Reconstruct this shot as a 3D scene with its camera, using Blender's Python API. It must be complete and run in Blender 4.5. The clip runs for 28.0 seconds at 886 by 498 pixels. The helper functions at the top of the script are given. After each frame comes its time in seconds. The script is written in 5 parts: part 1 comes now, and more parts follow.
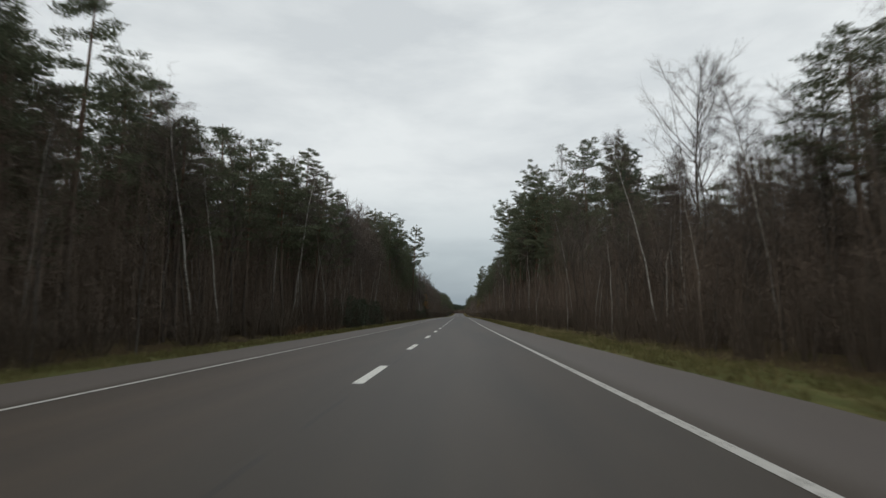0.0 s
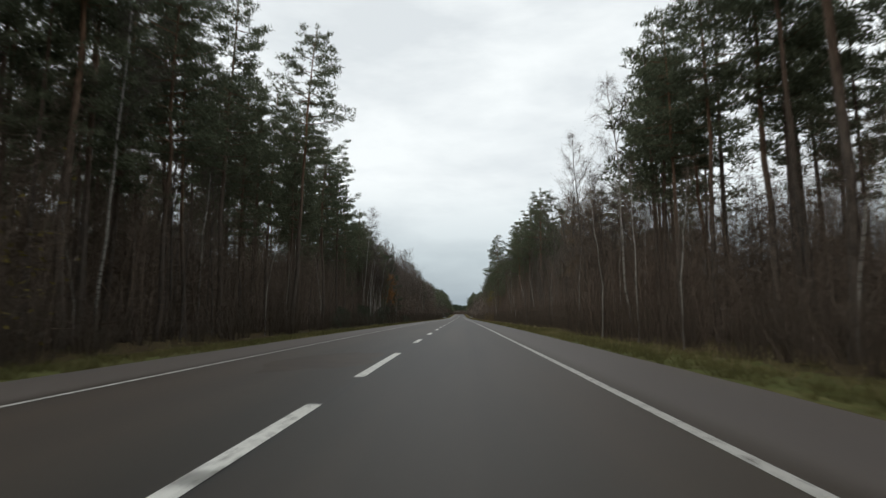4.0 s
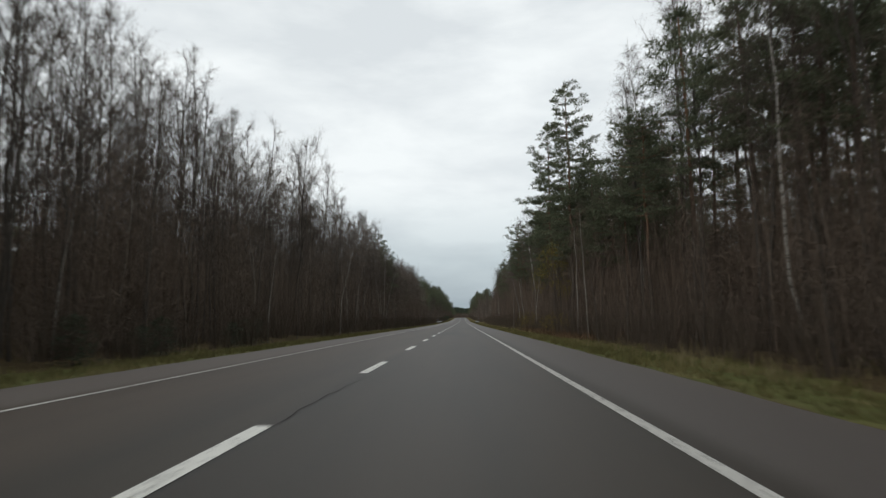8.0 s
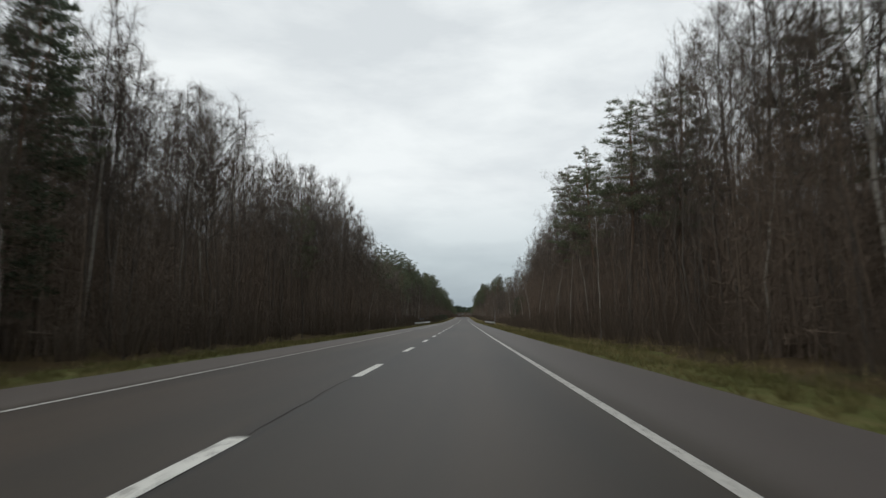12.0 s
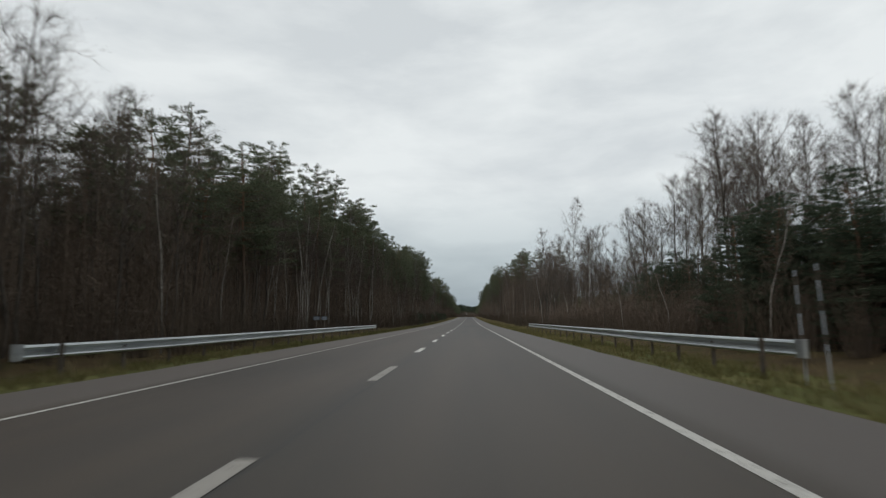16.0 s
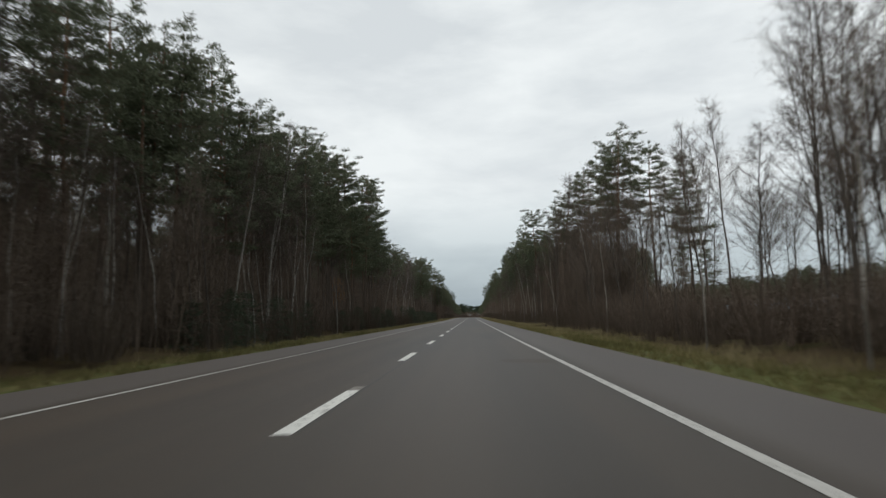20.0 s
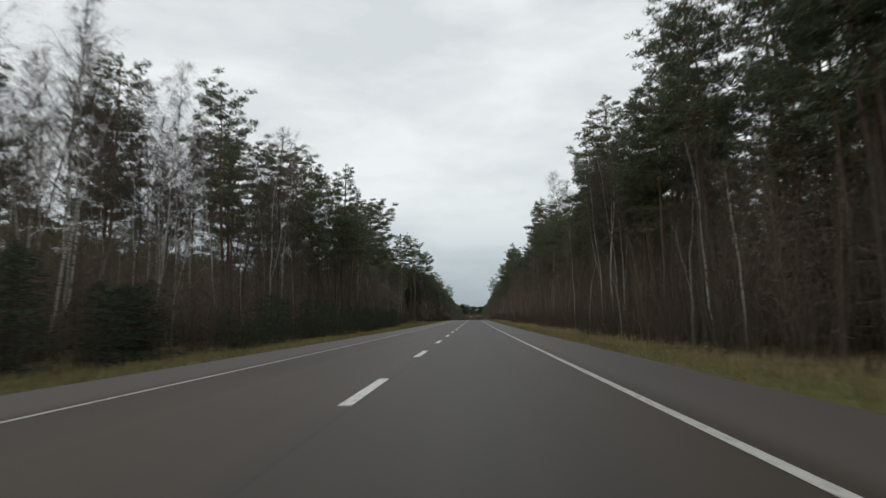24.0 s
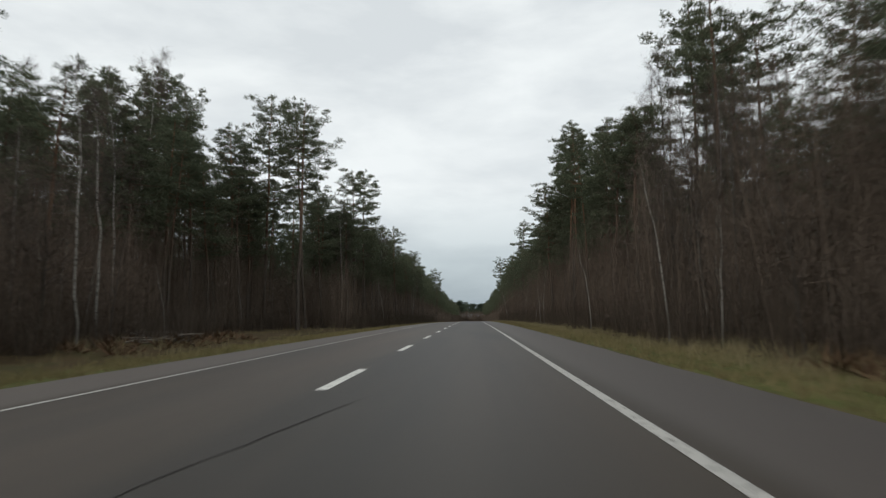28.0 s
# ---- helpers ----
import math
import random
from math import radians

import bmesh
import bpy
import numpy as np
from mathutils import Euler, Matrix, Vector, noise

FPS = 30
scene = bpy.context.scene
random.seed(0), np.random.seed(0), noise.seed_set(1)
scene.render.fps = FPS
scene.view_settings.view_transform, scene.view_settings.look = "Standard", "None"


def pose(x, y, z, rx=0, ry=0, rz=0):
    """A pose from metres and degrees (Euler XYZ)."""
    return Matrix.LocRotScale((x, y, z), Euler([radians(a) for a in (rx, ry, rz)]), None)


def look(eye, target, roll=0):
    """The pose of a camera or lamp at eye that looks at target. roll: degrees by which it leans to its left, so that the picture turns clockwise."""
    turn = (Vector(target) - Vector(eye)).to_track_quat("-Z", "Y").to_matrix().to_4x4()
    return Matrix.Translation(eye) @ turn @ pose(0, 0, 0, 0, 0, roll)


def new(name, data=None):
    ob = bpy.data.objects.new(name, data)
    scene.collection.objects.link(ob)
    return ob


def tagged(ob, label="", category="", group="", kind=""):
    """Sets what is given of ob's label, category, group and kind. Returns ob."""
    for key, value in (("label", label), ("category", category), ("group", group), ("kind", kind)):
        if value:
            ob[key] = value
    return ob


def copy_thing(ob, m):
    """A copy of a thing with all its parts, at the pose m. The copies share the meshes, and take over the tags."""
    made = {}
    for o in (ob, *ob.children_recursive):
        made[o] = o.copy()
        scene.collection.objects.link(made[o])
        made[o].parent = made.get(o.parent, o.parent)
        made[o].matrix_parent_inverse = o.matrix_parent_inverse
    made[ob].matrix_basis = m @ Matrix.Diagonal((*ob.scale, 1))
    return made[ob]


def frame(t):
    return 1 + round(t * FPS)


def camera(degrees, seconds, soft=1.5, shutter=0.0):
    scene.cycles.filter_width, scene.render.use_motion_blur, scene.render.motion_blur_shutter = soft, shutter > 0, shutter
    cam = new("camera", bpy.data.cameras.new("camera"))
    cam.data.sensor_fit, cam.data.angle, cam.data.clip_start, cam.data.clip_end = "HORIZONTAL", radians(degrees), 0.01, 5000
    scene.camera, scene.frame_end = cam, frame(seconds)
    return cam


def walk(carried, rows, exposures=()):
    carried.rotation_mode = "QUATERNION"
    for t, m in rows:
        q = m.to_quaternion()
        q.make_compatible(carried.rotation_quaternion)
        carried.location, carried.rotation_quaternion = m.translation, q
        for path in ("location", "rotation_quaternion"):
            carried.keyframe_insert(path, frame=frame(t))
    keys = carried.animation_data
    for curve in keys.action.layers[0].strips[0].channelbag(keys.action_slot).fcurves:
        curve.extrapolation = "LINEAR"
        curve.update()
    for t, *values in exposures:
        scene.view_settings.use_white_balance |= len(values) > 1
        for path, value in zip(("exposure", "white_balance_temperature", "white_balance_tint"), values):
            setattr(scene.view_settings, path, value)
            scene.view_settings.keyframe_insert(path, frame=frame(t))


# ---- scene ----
# ---------------------------------------------------------------- road line
KNOT_Y = [-400, -60, 0, 60, 120, 180, 240, 300, 360, 420, 480, 540, 600, 660, 720, 780, 840, 900,
          960, 1020, 1080, 1140, 1260, 1400, 1600, 1900, 2300, 2700, 4900]
KNOT_Z = [3.5, 0.53, 0.0, -0.45, -0.66, -1.05, -1.55, -2.11, -2.67, -3.04, -3.38, -3.74, -3.70, -3.58, -3.52,
          -3.19, -2.84, -2.84, -3.2, -4.0, -5.0, -6.0, -7.0, -6.5, -4.5, -3.0, -2.0, 0.0, 4.0]


def road_z(y):
    """Height of the road's crown at y, rounded off between the knots."""
    return sum(w * np.interp(np.asarray(y, float) + o, KNOT_Y, KNOT_Z) for o, w in ((-30, 0.25), (0, 0.5), (30, 0.25)))


EDGE = 6.2       # half width of the asphalt
LINE_X = 3.825   # edge lines
CROSSFALL = 0.02

# ---------------------------------------------------------------- camera
cam = camera(74.0, 28.0, soft=1.35, shutter=0.2)
# seconds, x, y, height over the crown, yaw, pitch, roll
ROWS = [
    (0, 1.56, -0.09, 1.03, 1.65, 6.00, -0.03),
    (1, 1.59, 27.05, 1.03, 1.62, 6.02, -0.09),
    (2, 1.62, 53.40, 1.02, 1.60, 6.03, -0.15),
    (3, 1.64, 79.98, 1.02, 1.60, 6.06, -0.18),
    (4, 1.66, 107.24, 1.01, 1.69, 6.11, -0.14),
    (5, 1.67, 134.27, 1.02, 1.81, 6.17, -0.06),
    (6, 1.71, 161.40, 1.02, 1.89, 6.23, -0.04),
    (7, 1.80, 189.17, 1.03, 1.89, 6.35, -0.26),
    (8, 1.96, 216.13, 1.01, 1.85, 6.46, -0.48),
    (9, 2.06, 242.95, 1.01, 1.84, 6.35, -0.30),
    (10, 2.09, 270.03, 1.02, 1.89, 6.39, -0.35),
    (11, 2.09, 297.31, 1.02, 1.96, 6.43, -0.38),
    (12, 2.05, 324.61, 1.03, 2.05, 6.47, -0.41),
    (13, 1.98, 351.58, 1.04, 2.14, 6.48, -0.44),
    (14, 1.86, 378.84, 1.04, 2.25, 6.47, -0.46),
    (15, 1.75, 406.09, 1.05, 2.35, 6.48, -0.51),
    (16, 1.72, 433.40, 1.05, 2.45, 6.52, -0.61),
    (17, 1.70, 460.43, 1.04, 2.52, 6.62, -0.80),
    (18, 1.75, 488.79, 1.03, 2.59, 6.71, -0.98),
    (19, 1.72, 517.03, 1.01, 2.61, 6.71, -1.06),
    (20, 1.70, 546.52, 1.00, 2.60, 6.66, -1.08),
    (21, 1.59, 575.00, 1.00, 2.62, 6.65, -1.07),
    (22, 1.57, 603.85, 1.00, 2.69, 6.70, -1.00),
    (23, 1.55, 632.71, 1.02, 2.78, 6.79, -0.88),
    (24, 1.58, 661.56, 1.03, 2.85, 6.84, -0.82),
    (25, 1.68, 690.17, 1.03, 2.86, 6.85, -1.02),
    (26, 1.93, 718.90, 1.013, 2.84, 6.82, -0.94),
    (27, 2.07, 748.03, 1.02, 2.80, 6.78, -1.03),
    (28, 2.17, 777.41, 1.02, 2.78, 6.74, -1.12),
]
path = []
for t, x, y, h, yaw, pitch, roll in ROWS:
    eye = Vector((x, y, float(road_z(y)) + h))
    a, b = radians(yaw), radians(pitch)
    ahead = Vector((-math.sin(a) * math.cos(b), math.cos(a) * math.cos(b), math.sin(b)))
    path.append((t, look(eye, eye + ahead, roll)))
walk(cam, path, [(0, -0.14), (1, -0.01), (2, 0.14), (3, 0.18), (4, 0.14), (6, 0.07), (7, 0.09), (9, 0.08), (11, 0.04), (13, 0.02), (16, -0.11), (18, -0.05), (20, 0.0),
                 (24, -0.02), (26, 0.07), (27, 0.0), (28, 0.03)])

# ---------------------------------------------------------------- sky and light
world = bpy.data.worlds.new("overcast_sky")
scene.world = world
world.use_nodes = True
wn, wl = world.node_tree.nodes, world.node_tree.links
wn.clear()
w_out = wn.new("ShaderNodeOutputWorld")
w_bg = wn.new("ShaderNodeBackground")
sky = wn.new("ShaderNodeTexSky")
sky.sky_type, sky.sun_disc = "NISHITA", False
sky.sun_elevation, sky.sun_rotation = radians(24), radians(200)
sky.dust_density, sky.air_density = 3.0, 1.0
coord = wn.new("ShaderNodeTexCoord")
stretch = wn.new("ShaderNodeMapping")
stretch.inputs["Scale"].default_value = (1.0, 1.0, 3.0)
clouds = wn.new("ShaderNodeTexNoise")
clouds.inputs["Scale"].default_value, clouds.inputs["Detail"].default_value = 3.4, 6.0
clouds.inputs["Roughness"].default_value = 0.55
clouds.inputs["Distortion"].default_value = 0.15
tone = wn.new("ShaderNodeValToRGB")
tone.color_ramp.elements[0].position, tone.color_ramp.elements[0].color = 0.36, (0.715, 0.758, 0.778, 1)
tone.color_ramp.elements[1].position, tone.color_ramp.elements[1].color = 0.64, (0.905, 0.945, 0.948, 1)
split = wn.new("ShaderNodeSeparateXYZ")
low = wn.new("ShaderNodeValToRGB")
low.color_ramp.elements[0].position, low.color_ramp.elements[0].color = 0.0, (0.42, 0.48, 0.53, 1)
low.color_ramp.elements[1].position, low.color_ramp.elements[1].color = 0.22, (1, 1, 1, 1)
mid = low.color_ramp.elements.new(0.09)
mid.color = (0.65, 0.70, 0.73, 1)
haze = wn.new("ShaderNodeMixRGB")
haze.blend_type, haze.inputs["Fac"].default_value = "MULTIPLY", 1.0
blue = wn.new("ShaderNodeMixRGB")
blue.inputs["Fac"].default_value = 0.93
dim = wn.new("ShaderNodeMixRGB")
dim.blend_type, dim.inputs["Fac"].default_value = "MULTIPLY", 1.0
dim.inputs["Color2"].default_value = (0.1, 0.1, 0.1, 1)
wl.new(coord.outputs["Generated"], stretch.inputs["Vector"])
wl.new(stretch.outputs["Vector"], clouds.inputs["Vector"])
wl.new(clouds.outputs["Fac"], tone.inputs["Fac"])
wl.new(coord.outputs["Generated"], split.inputs["Vector"])
wl.new(split.outputs["Z"], low.inputs["Fac"])
wl.new(tone.outputs["Color"], haze.inputs["Color1"])
wl.new(low.outputs["Color"], haze.inputs["Color2"])
wl.new(sky.outputs["Color"], dim.inputs["Color1"])
wl.new(dim.outputs["Color"], blue.inputs["Color1"])
wl.new(haze.outputs["Color"], blue.inputs["Color2"])
wl.new(blue.outputs["Color"], w_bg.inputs["Color"])
w_bg.inputs["Strength"].default_value = 1.0
wl.new(w_bg.outputs["Background"], w_out.inputs["Surface"])

sun_data = bpy.data.lights.new("sun", "SUN")
sun_data.energy, sun_data.angle, sun_data.color = 0.6, radians(25), (1.0, 0.97, 0.93)
sun = new("sun", sun_data)
sun.matrix_world = look((0, 0, 60), (0.31, 0.85, 59.55))
scene.view_settings.exposure = 0.0


# ---------------------------------------------------------------- materials
class Nodes:
    """A Principled material with a few shorthand nodes."""

    def __init__(self, name, rough=0.8, spec=0.3):
        self.mat = bpy.data.materials.new(name)
        self.mat.use_nodes = True
        self.n, self.l = self.mat.node_tree.nodes, self.mat.node_tree.links
        self.bsdf = self.n["Principled BSDF"]
        self.bsdf.inputs["Roughness"].default_value = rough
        self.bsdf.inputs["Specular IOR Level"].default_value = spec
        self.tc = self.n.new("ShaderNodeTexCoord")
        self.geo = None

    def at(self, scale=(1, 1, 1), source="Object"):
        m = self.n.new("ShaderNodeMapping")
        m.inputs["Scale"].default_value = scale
        self.l.new(self.tc.outputs[source], m.inputs["Vector"])
        return m.outputs["Vector"]

    def noise(self, vec, scale, detail=4.0, rough=0.55):
        t = self.n.new("ShaderNodeTexNoise")
        t.inputs["Scale"].default_value, t.inputs["Detail"].default_value = scale, detail
        t.inputs["Roughness"].default_value = rough
        self.l.new(vec, t.inputs["Vector"])
        return t.outputs["Fac"]

    def ramp(self, fac, stops):
        r = self.n.new("ShaderNodeValToRGB")
        e = r.color_ramp.elements
        while len(e) < len(stops):
            e.new(0.5)
        for item, (p, c) in zip(e, stops):
            item.position, item.color = p, (*c, 1)
        self.l.new(fac, r.inputs["Fac"])
        return r.outputs["Color"]

    def mix(self, a, b, fac, mode="MIX"):
        m = self.n.new("ShaderNodeMixRGB")
        m.blend_type = mode
        for value, socket in ((fac, "Fac"), (a, "Color1"), (b, "Color2")):
            if isinstance(value, (int, float)):
                m.inputs[socket].default_value = value
            elif isinstance(value, tuple):
                m.inputs[socket].default_value = (*value, 1)
            else:
                self.l.new(value, m.inputs[socket])
        return m.outputs["Color"]

    def math(self, op, a, b=0.0):
        m = self.n.new("ShaderNodeMath")
        m.operation = op
        for i, value in enumerate((a, b)):
            if isinstance(value, (int, float)):
                m.inputs[i].default_value = value
            else:
                self.l.new(value, m.inputs[i])
        return m.outputs[0]

    def axis(self, vec, which):
        s = self.n.new("ShaderNodeSeparateXYZ")
        self.l.new(vec, s.inputs["Vector"])
        return s.outputs[which]

    def island(self):
        return self.n.new("ShaderNodeNewGeometry").outputs["Random Per Island"]

    def each(self):
        return self.n.new("ShaderNodeObjectInfo").outputs["Random"]

    def thin(self, colour, share):
        """Lets part of the light shine through, as thin leaves do."""
        t = self.n.new("ShaderNodeBsdfTranslucent")
        mix = self.n.new("ShaderNodeMixShader")
        mix.inputs["Fac"].default_value = share
        self.l.new(colour, t.inputs["Color"])
        self.l.new(self.bsdf.outputs[0], mix.inputs[1])
        self.l.new(t.outputs[0], mix.inputs[2])
        self.l.new(mix.outputs[0], self.n["Material Output"].inputs["Surface"])

    def done(self, colour, bump=None, strength=0.3, distance=0.02):
        if isinstance(colour, tuple):
            self.bsdf.inputs["Base Color"].default_value = (*colour, 1)
        else:
            self.l.new(colour, self.bsdf.inputs["Base Color"])
        if bump is not None:
            b = self.n.new("ShaderNodeBump")
            b.inputs["Strength"].default_value, b.inputs["Distance"].default_value = strength, distance
            self.l.new(bump, b.inputs["Height"])
            self.l.new(b.outputs["Normal"], self.bsdf.inputs["Normal"])
        return self.mat


def asphalt_material():
    m = Nodes("worn_asphalt", 0.61, 0.48)
    grain = m.noise(m.at(), 60.0, 3.0)
    streak = m.noise(m.at((0.9, 0.012, 1)), 1.0, 5.0)
    blot = m.noise(m.at((0.32, 0.045, 1)), 1.0, 5.0, 0.55)
    base = m.ramp(streak, [(0.3, (0.0355, 0.0256, 0.0172)), (0.7, (0.0610, 0.0442, 0.0298))])
    base = m.mix(base, m.ramp(blot, [(0.30, (0.58, 0.62, 0.62)), (0.5, (1, 1, 1)), (0.72, (1.2, 1.15, 1.10))]), 0.95, "MULTIPLY")
    x = m.axis(m.at(), "X")
    # paler, less driven shoulders outside the edge lines
    side = m.math("SMOOTH_MIN", m.math("MULTIPLY", m.math("SUBTRACT", m.math("ABSOLUTE", x), 4.0), 3.0), 1.0)
    side = m.math("MAXIMUM", side, 0.0)
    base = m.mix(base, (0.118, 0.098, 0.085), m.math("MULTIPLY", side, 0.7))
    # the lane right of the joint is a little darker, more so farther along
    right_lane = m.math("MINIMUM", m.math("MAXIMUM", m.math("MULTIPLY", m.math("ADD", x, 0.25), 4.0), 0.0), 1.0)
    late = m.math("MINIMUM", m.math("MAXIMUM", m.math("MULTIPLY", m.math("SUBTRACT", m.axis(m.at(), "Y"), 110.0), 0.02), 0.25), 1.0)
    base = m.mix(base, m.mix(base, (0.76, 0.77, 0.78), 1.0, "MULTIPLY"), m.math("MULTIPLY", right_lane, late))
    # tarred joint along the crown, broken up along its length
    wander = m.math("MULTIPLY", m.math("SUBTRACT", m.noise(m.at((0, 0.4, 0)), 1.0, 3.0), 0.5), 0.16)
    off = m.math("ABSOLUTE", m.math("ADD", m.math("SUBTRACT", x, 0.11), wander))
    seam = m.math("LESS_THAN", off, 0.03)
    gate = m.math("GREATER_THAN", m.noise(m.at((0, 0.03, 0)), 1.0, 3.0), 0.42)
    base = m.mix(base, (0.012, 0.011, 0.010), m.math("MULTIPLY", m.math("MULTIPLY", seam, gate), 0.5))
    base = m.mix(base, m.ramp(grain, [(0.3, (0.8, 0.8, 0.8)), (0.7, (1.15, 1.15, 1.15))]), 0.5, "MULTIPLY")
    return m.done(base, grain, 0.35, 0.006)


def paint_material(name, colour, wear):
    m = Nodes(name, 0.7, 0.3)
    chips = m.noise(m.at((1, 1, 1)), 9.0, 6.0, 0.7)
    c = m.ramp(chips, [(wear, (0.09, 0.08, 0.07)), (wear + 0.14, colour)])
    c = m.mix(c, m.ramp(m.noise(m.at((1, 0.05, 1)), 2.0, 4.0), [(0.3, (0.8, 0.79, 0.77)), (0.7, (1, 1, 1))]), 0.7, "MULTIPLY")
    return m.done(c, chips, 0.2, 0.003)


def soil_material():
    m = Nodes("forest_floor", 0.95, 0.1)
    a = m.noise(m.at(), 0.5, 6.0)
    b = m.noise(m.at(), 9.0, 5.0, 0.7)
    c = m.ramp(a, [(0.3, (0.055, 0.042, 0.026)), (0.5, (0.085, 0.062, 0.034)), (0.7, (0.060, 0.060, 0.026))])
    c = m.mix(c, m.ramp(b, [(0.3, (0.55, 0.52, 0.5)), (0.7, (1.3, 1.25, 1.1))]), 0.8, "MULTIPLY")
    x = m.math("ABSOLUTE", m.axis(m.at(), "X"))
    turf = m.ramp(m.noise(m.at((1, 0.3, 1)), 0.9, 6.0, 0.65), [(0.32, (0.110, 0.092, 0.044)), (0.5, (0.098, 0.108, 0.036)), (0.68, (0.165, 0.145, 0.064))])
    turf = m.mix(turf, m.ramp(b, [(0.3, (0.6, 0.6, 0.55)), (0.7, (1.2, 1.2, 1.1))]), 0.7, "MULTIPLY")
    near = m.math("LESS_THAN", m.math("ADD", x, m.math("MULTIPLY", a, 3.0)), 11.6)
    c = m.mix(c, turf, near)
    rim = m.math("LESS_THAN", m.math("ADD", x, m.math("MULTIPLY", b, 0.5)), 6.58)
    c = m.mix(c, (0.088, 0.066, 0.040), m.math("MULTIPLY", rim, 0.8))
    return m.done(c, b, 0.6, 0.05)


def blade_material(name, dark, light, tint, rough=0.85, through_light=0.0):
    """Needles, leaves or grass: every blade its own shade, every plant its own tint."""
    m = Nodes(name, rough, 0.15)
    c = m.ramp(m.island(), [(0.0, dark), (1.0, light)])
    c = m.mix(c, tint, m.math("MULTIPLY", m.each(), 0.45))
    if through_light:
        m.thin(c, through_light)
    return m.done(c)


def patch_blade_material(name, stops):
    """Grass whose colour changes from patch to patch."""
    m = Nodes(name, 0.9, 0.1)
    # drier towards the far end of the road
    dry = m.math("MULTIPLY", m.math("MAXIMUM", m.math("SUBTRACT", m.axis(m.at(), "Y"), 560.0), 0.0), 0.0026)
    c = m.ramp(m.math("ADD", m.noise(m.at((0.5, 0.12, 0)), 1.0, 4.0, 0.6), m.math("MINIMUM", dry, 0.24)), stops)
    c = m.mix(c, m.ramp(m.island(), [(0.0, (0.55, 0.55, 0.5)), (1.0, (1.25, 1.2, 1.15))]), 0.85, "MULTIPLY")
    m.thin(c, 0.3)
    return m.done(c)


def pine_bark_material():
    m = Nodes("pine_bark", 0.9, 0.15)
    plates = m.noise(m.at((5, 5, 1.2)), 2.0, 6.0, 0.65)
    z = m.axis(m.at(), "Z")
    high = m.math("MULTIPLY", m.math("SUBTRACT", z, 5.0), 0.14)
    high = m.math("MINIMUM", m.math("MAXIMUM", high, 0.0), 1.0)
    low_c = m.ramp(plates, [(0.35, (0.050, 0.041, 0.034)), (0.65, (0.135, 0.110, 0.090))])
    top_c = m.ramp(plates, [(0.35, (0.110, 0.062, 0.036)), (0.65, (0.235, 0.135, 0.080))])
    c = m.mix(low_c, top_c, high)
    c = m.mix(c, (0.075, 0.066, 0.058), m.math("MULTIPLY", m.each(), 0.6))
    return m.done(c, plates, 0.7, 0.05)


def birch_bark_material():
    m = Nodes("birch_bark", 0.75, 0.2)
    marks = m.noise(m.at((1.5, 1.5, 7)), 1.6, 5.0, 0.7)
    c = m.ramp(marks, [(0.40, (0.045, 0.040, 0.036)), (0.47, (0.33, 0.31, 0.28)), (0.75, (0.50, 0.48, 0.44))])
    z = m.axis(m.at(), "Z")
    foot = m.math("MINIMUM", m.math("MAXIMUM", m.math("MULTIPLY", m.math("SUBTRACT", 2.6, z), 0.6), 0.0), 0.8)
    c = m.mix(c, (0.08, 0.072, 0.060), foot)
    c = m.mix(c, (0.20, 0.185, 0.16), m.math("MULTIPLY", m.each(), 0.55))
    return m.done(c, marks, 0.4, 0.02)


def grey_bark_material():
    m = Nodes("grey_bark", 0.9, 0.15)
    g = m.noise(m.at((3, 3, 0.8)), 2.5, 5.0, 0.6)
    c = m.ramp(g, [(0.3, (0.040, 0.034, 0.029)), (0.7, (0.100, 0.088, 0.076))])
    c = m.mix(c, (0.125, 0.112, 0.098), m.math("MULTIPLY", m.each(), 0.5))
    return m.done(c, g, 0.5, 0.03)


def steel_material():
    m = Nodes("galvanised_steel", 0.42, 0.5)
    m.bsdf.inputs["Metallic"].default_value = 0.9
    g = m.noise(m.at((1, 0.3, 3)), 2.0, 6.0, 0.6)
    return m.done(m.ramp(g, [(0.3, (0.33, 0.35, 0.37)), (0.7, (0.50, 0.53, 0.54))]), g, 0.1, 0.01)


ASPHALT = asphalt_material()
WHITE_PAINT = paint_material("white_road_paint", (0.78, 0.77, 0.72), 0.33)
EDGE_PAINT = paint_material("grey_white_edge_paint", (0.54, 0.525, 0.49), 0.33)
OLD_PAINT = paint_material("worn_road_paint", (0.25, 0.225, 0.20), 0.34)
GREY_PAINT = paint_material("thin_road_paint", (0.34, 0.32, 0.29), 0.30)
FAINT_PAINT = paint_material("almost_gone_road_paint", (0.105, 0.092, 0.078), 0.42)
SOIL = soil_material()
PINE_BARK, BIRCH_BARK, GREY_BARK = pine_bark_material(), birch_bark_material(), grey_bark_material()
NEEDLES = blade_material("pine_needles", (0.065, 0.079, 0.050), (0.148, 0.168, 0.107), (0.128, 0.135, 0.083), 0.85, 0.35)
DARK_NEEDLES = blade_material("spruce_needles", (0.038, 0.054, 0.037), (0.088, 0.114, 0.075), (0.071, 0.085, 0.054), 0.85, 0.35)
TWIGS = blade_material("brown_twigs", (0.094, 0.071, 0.055), (0.200, 0.153, 0.118), (0.140, 0.112, 0.088), 0.9)
PALE_TWIGS = blade_material("grey_twigs", (0.078, 0.063, 0.051), (0.168, 0.140, 0.117), (0.114, 0.095, 0.081), 0.9)
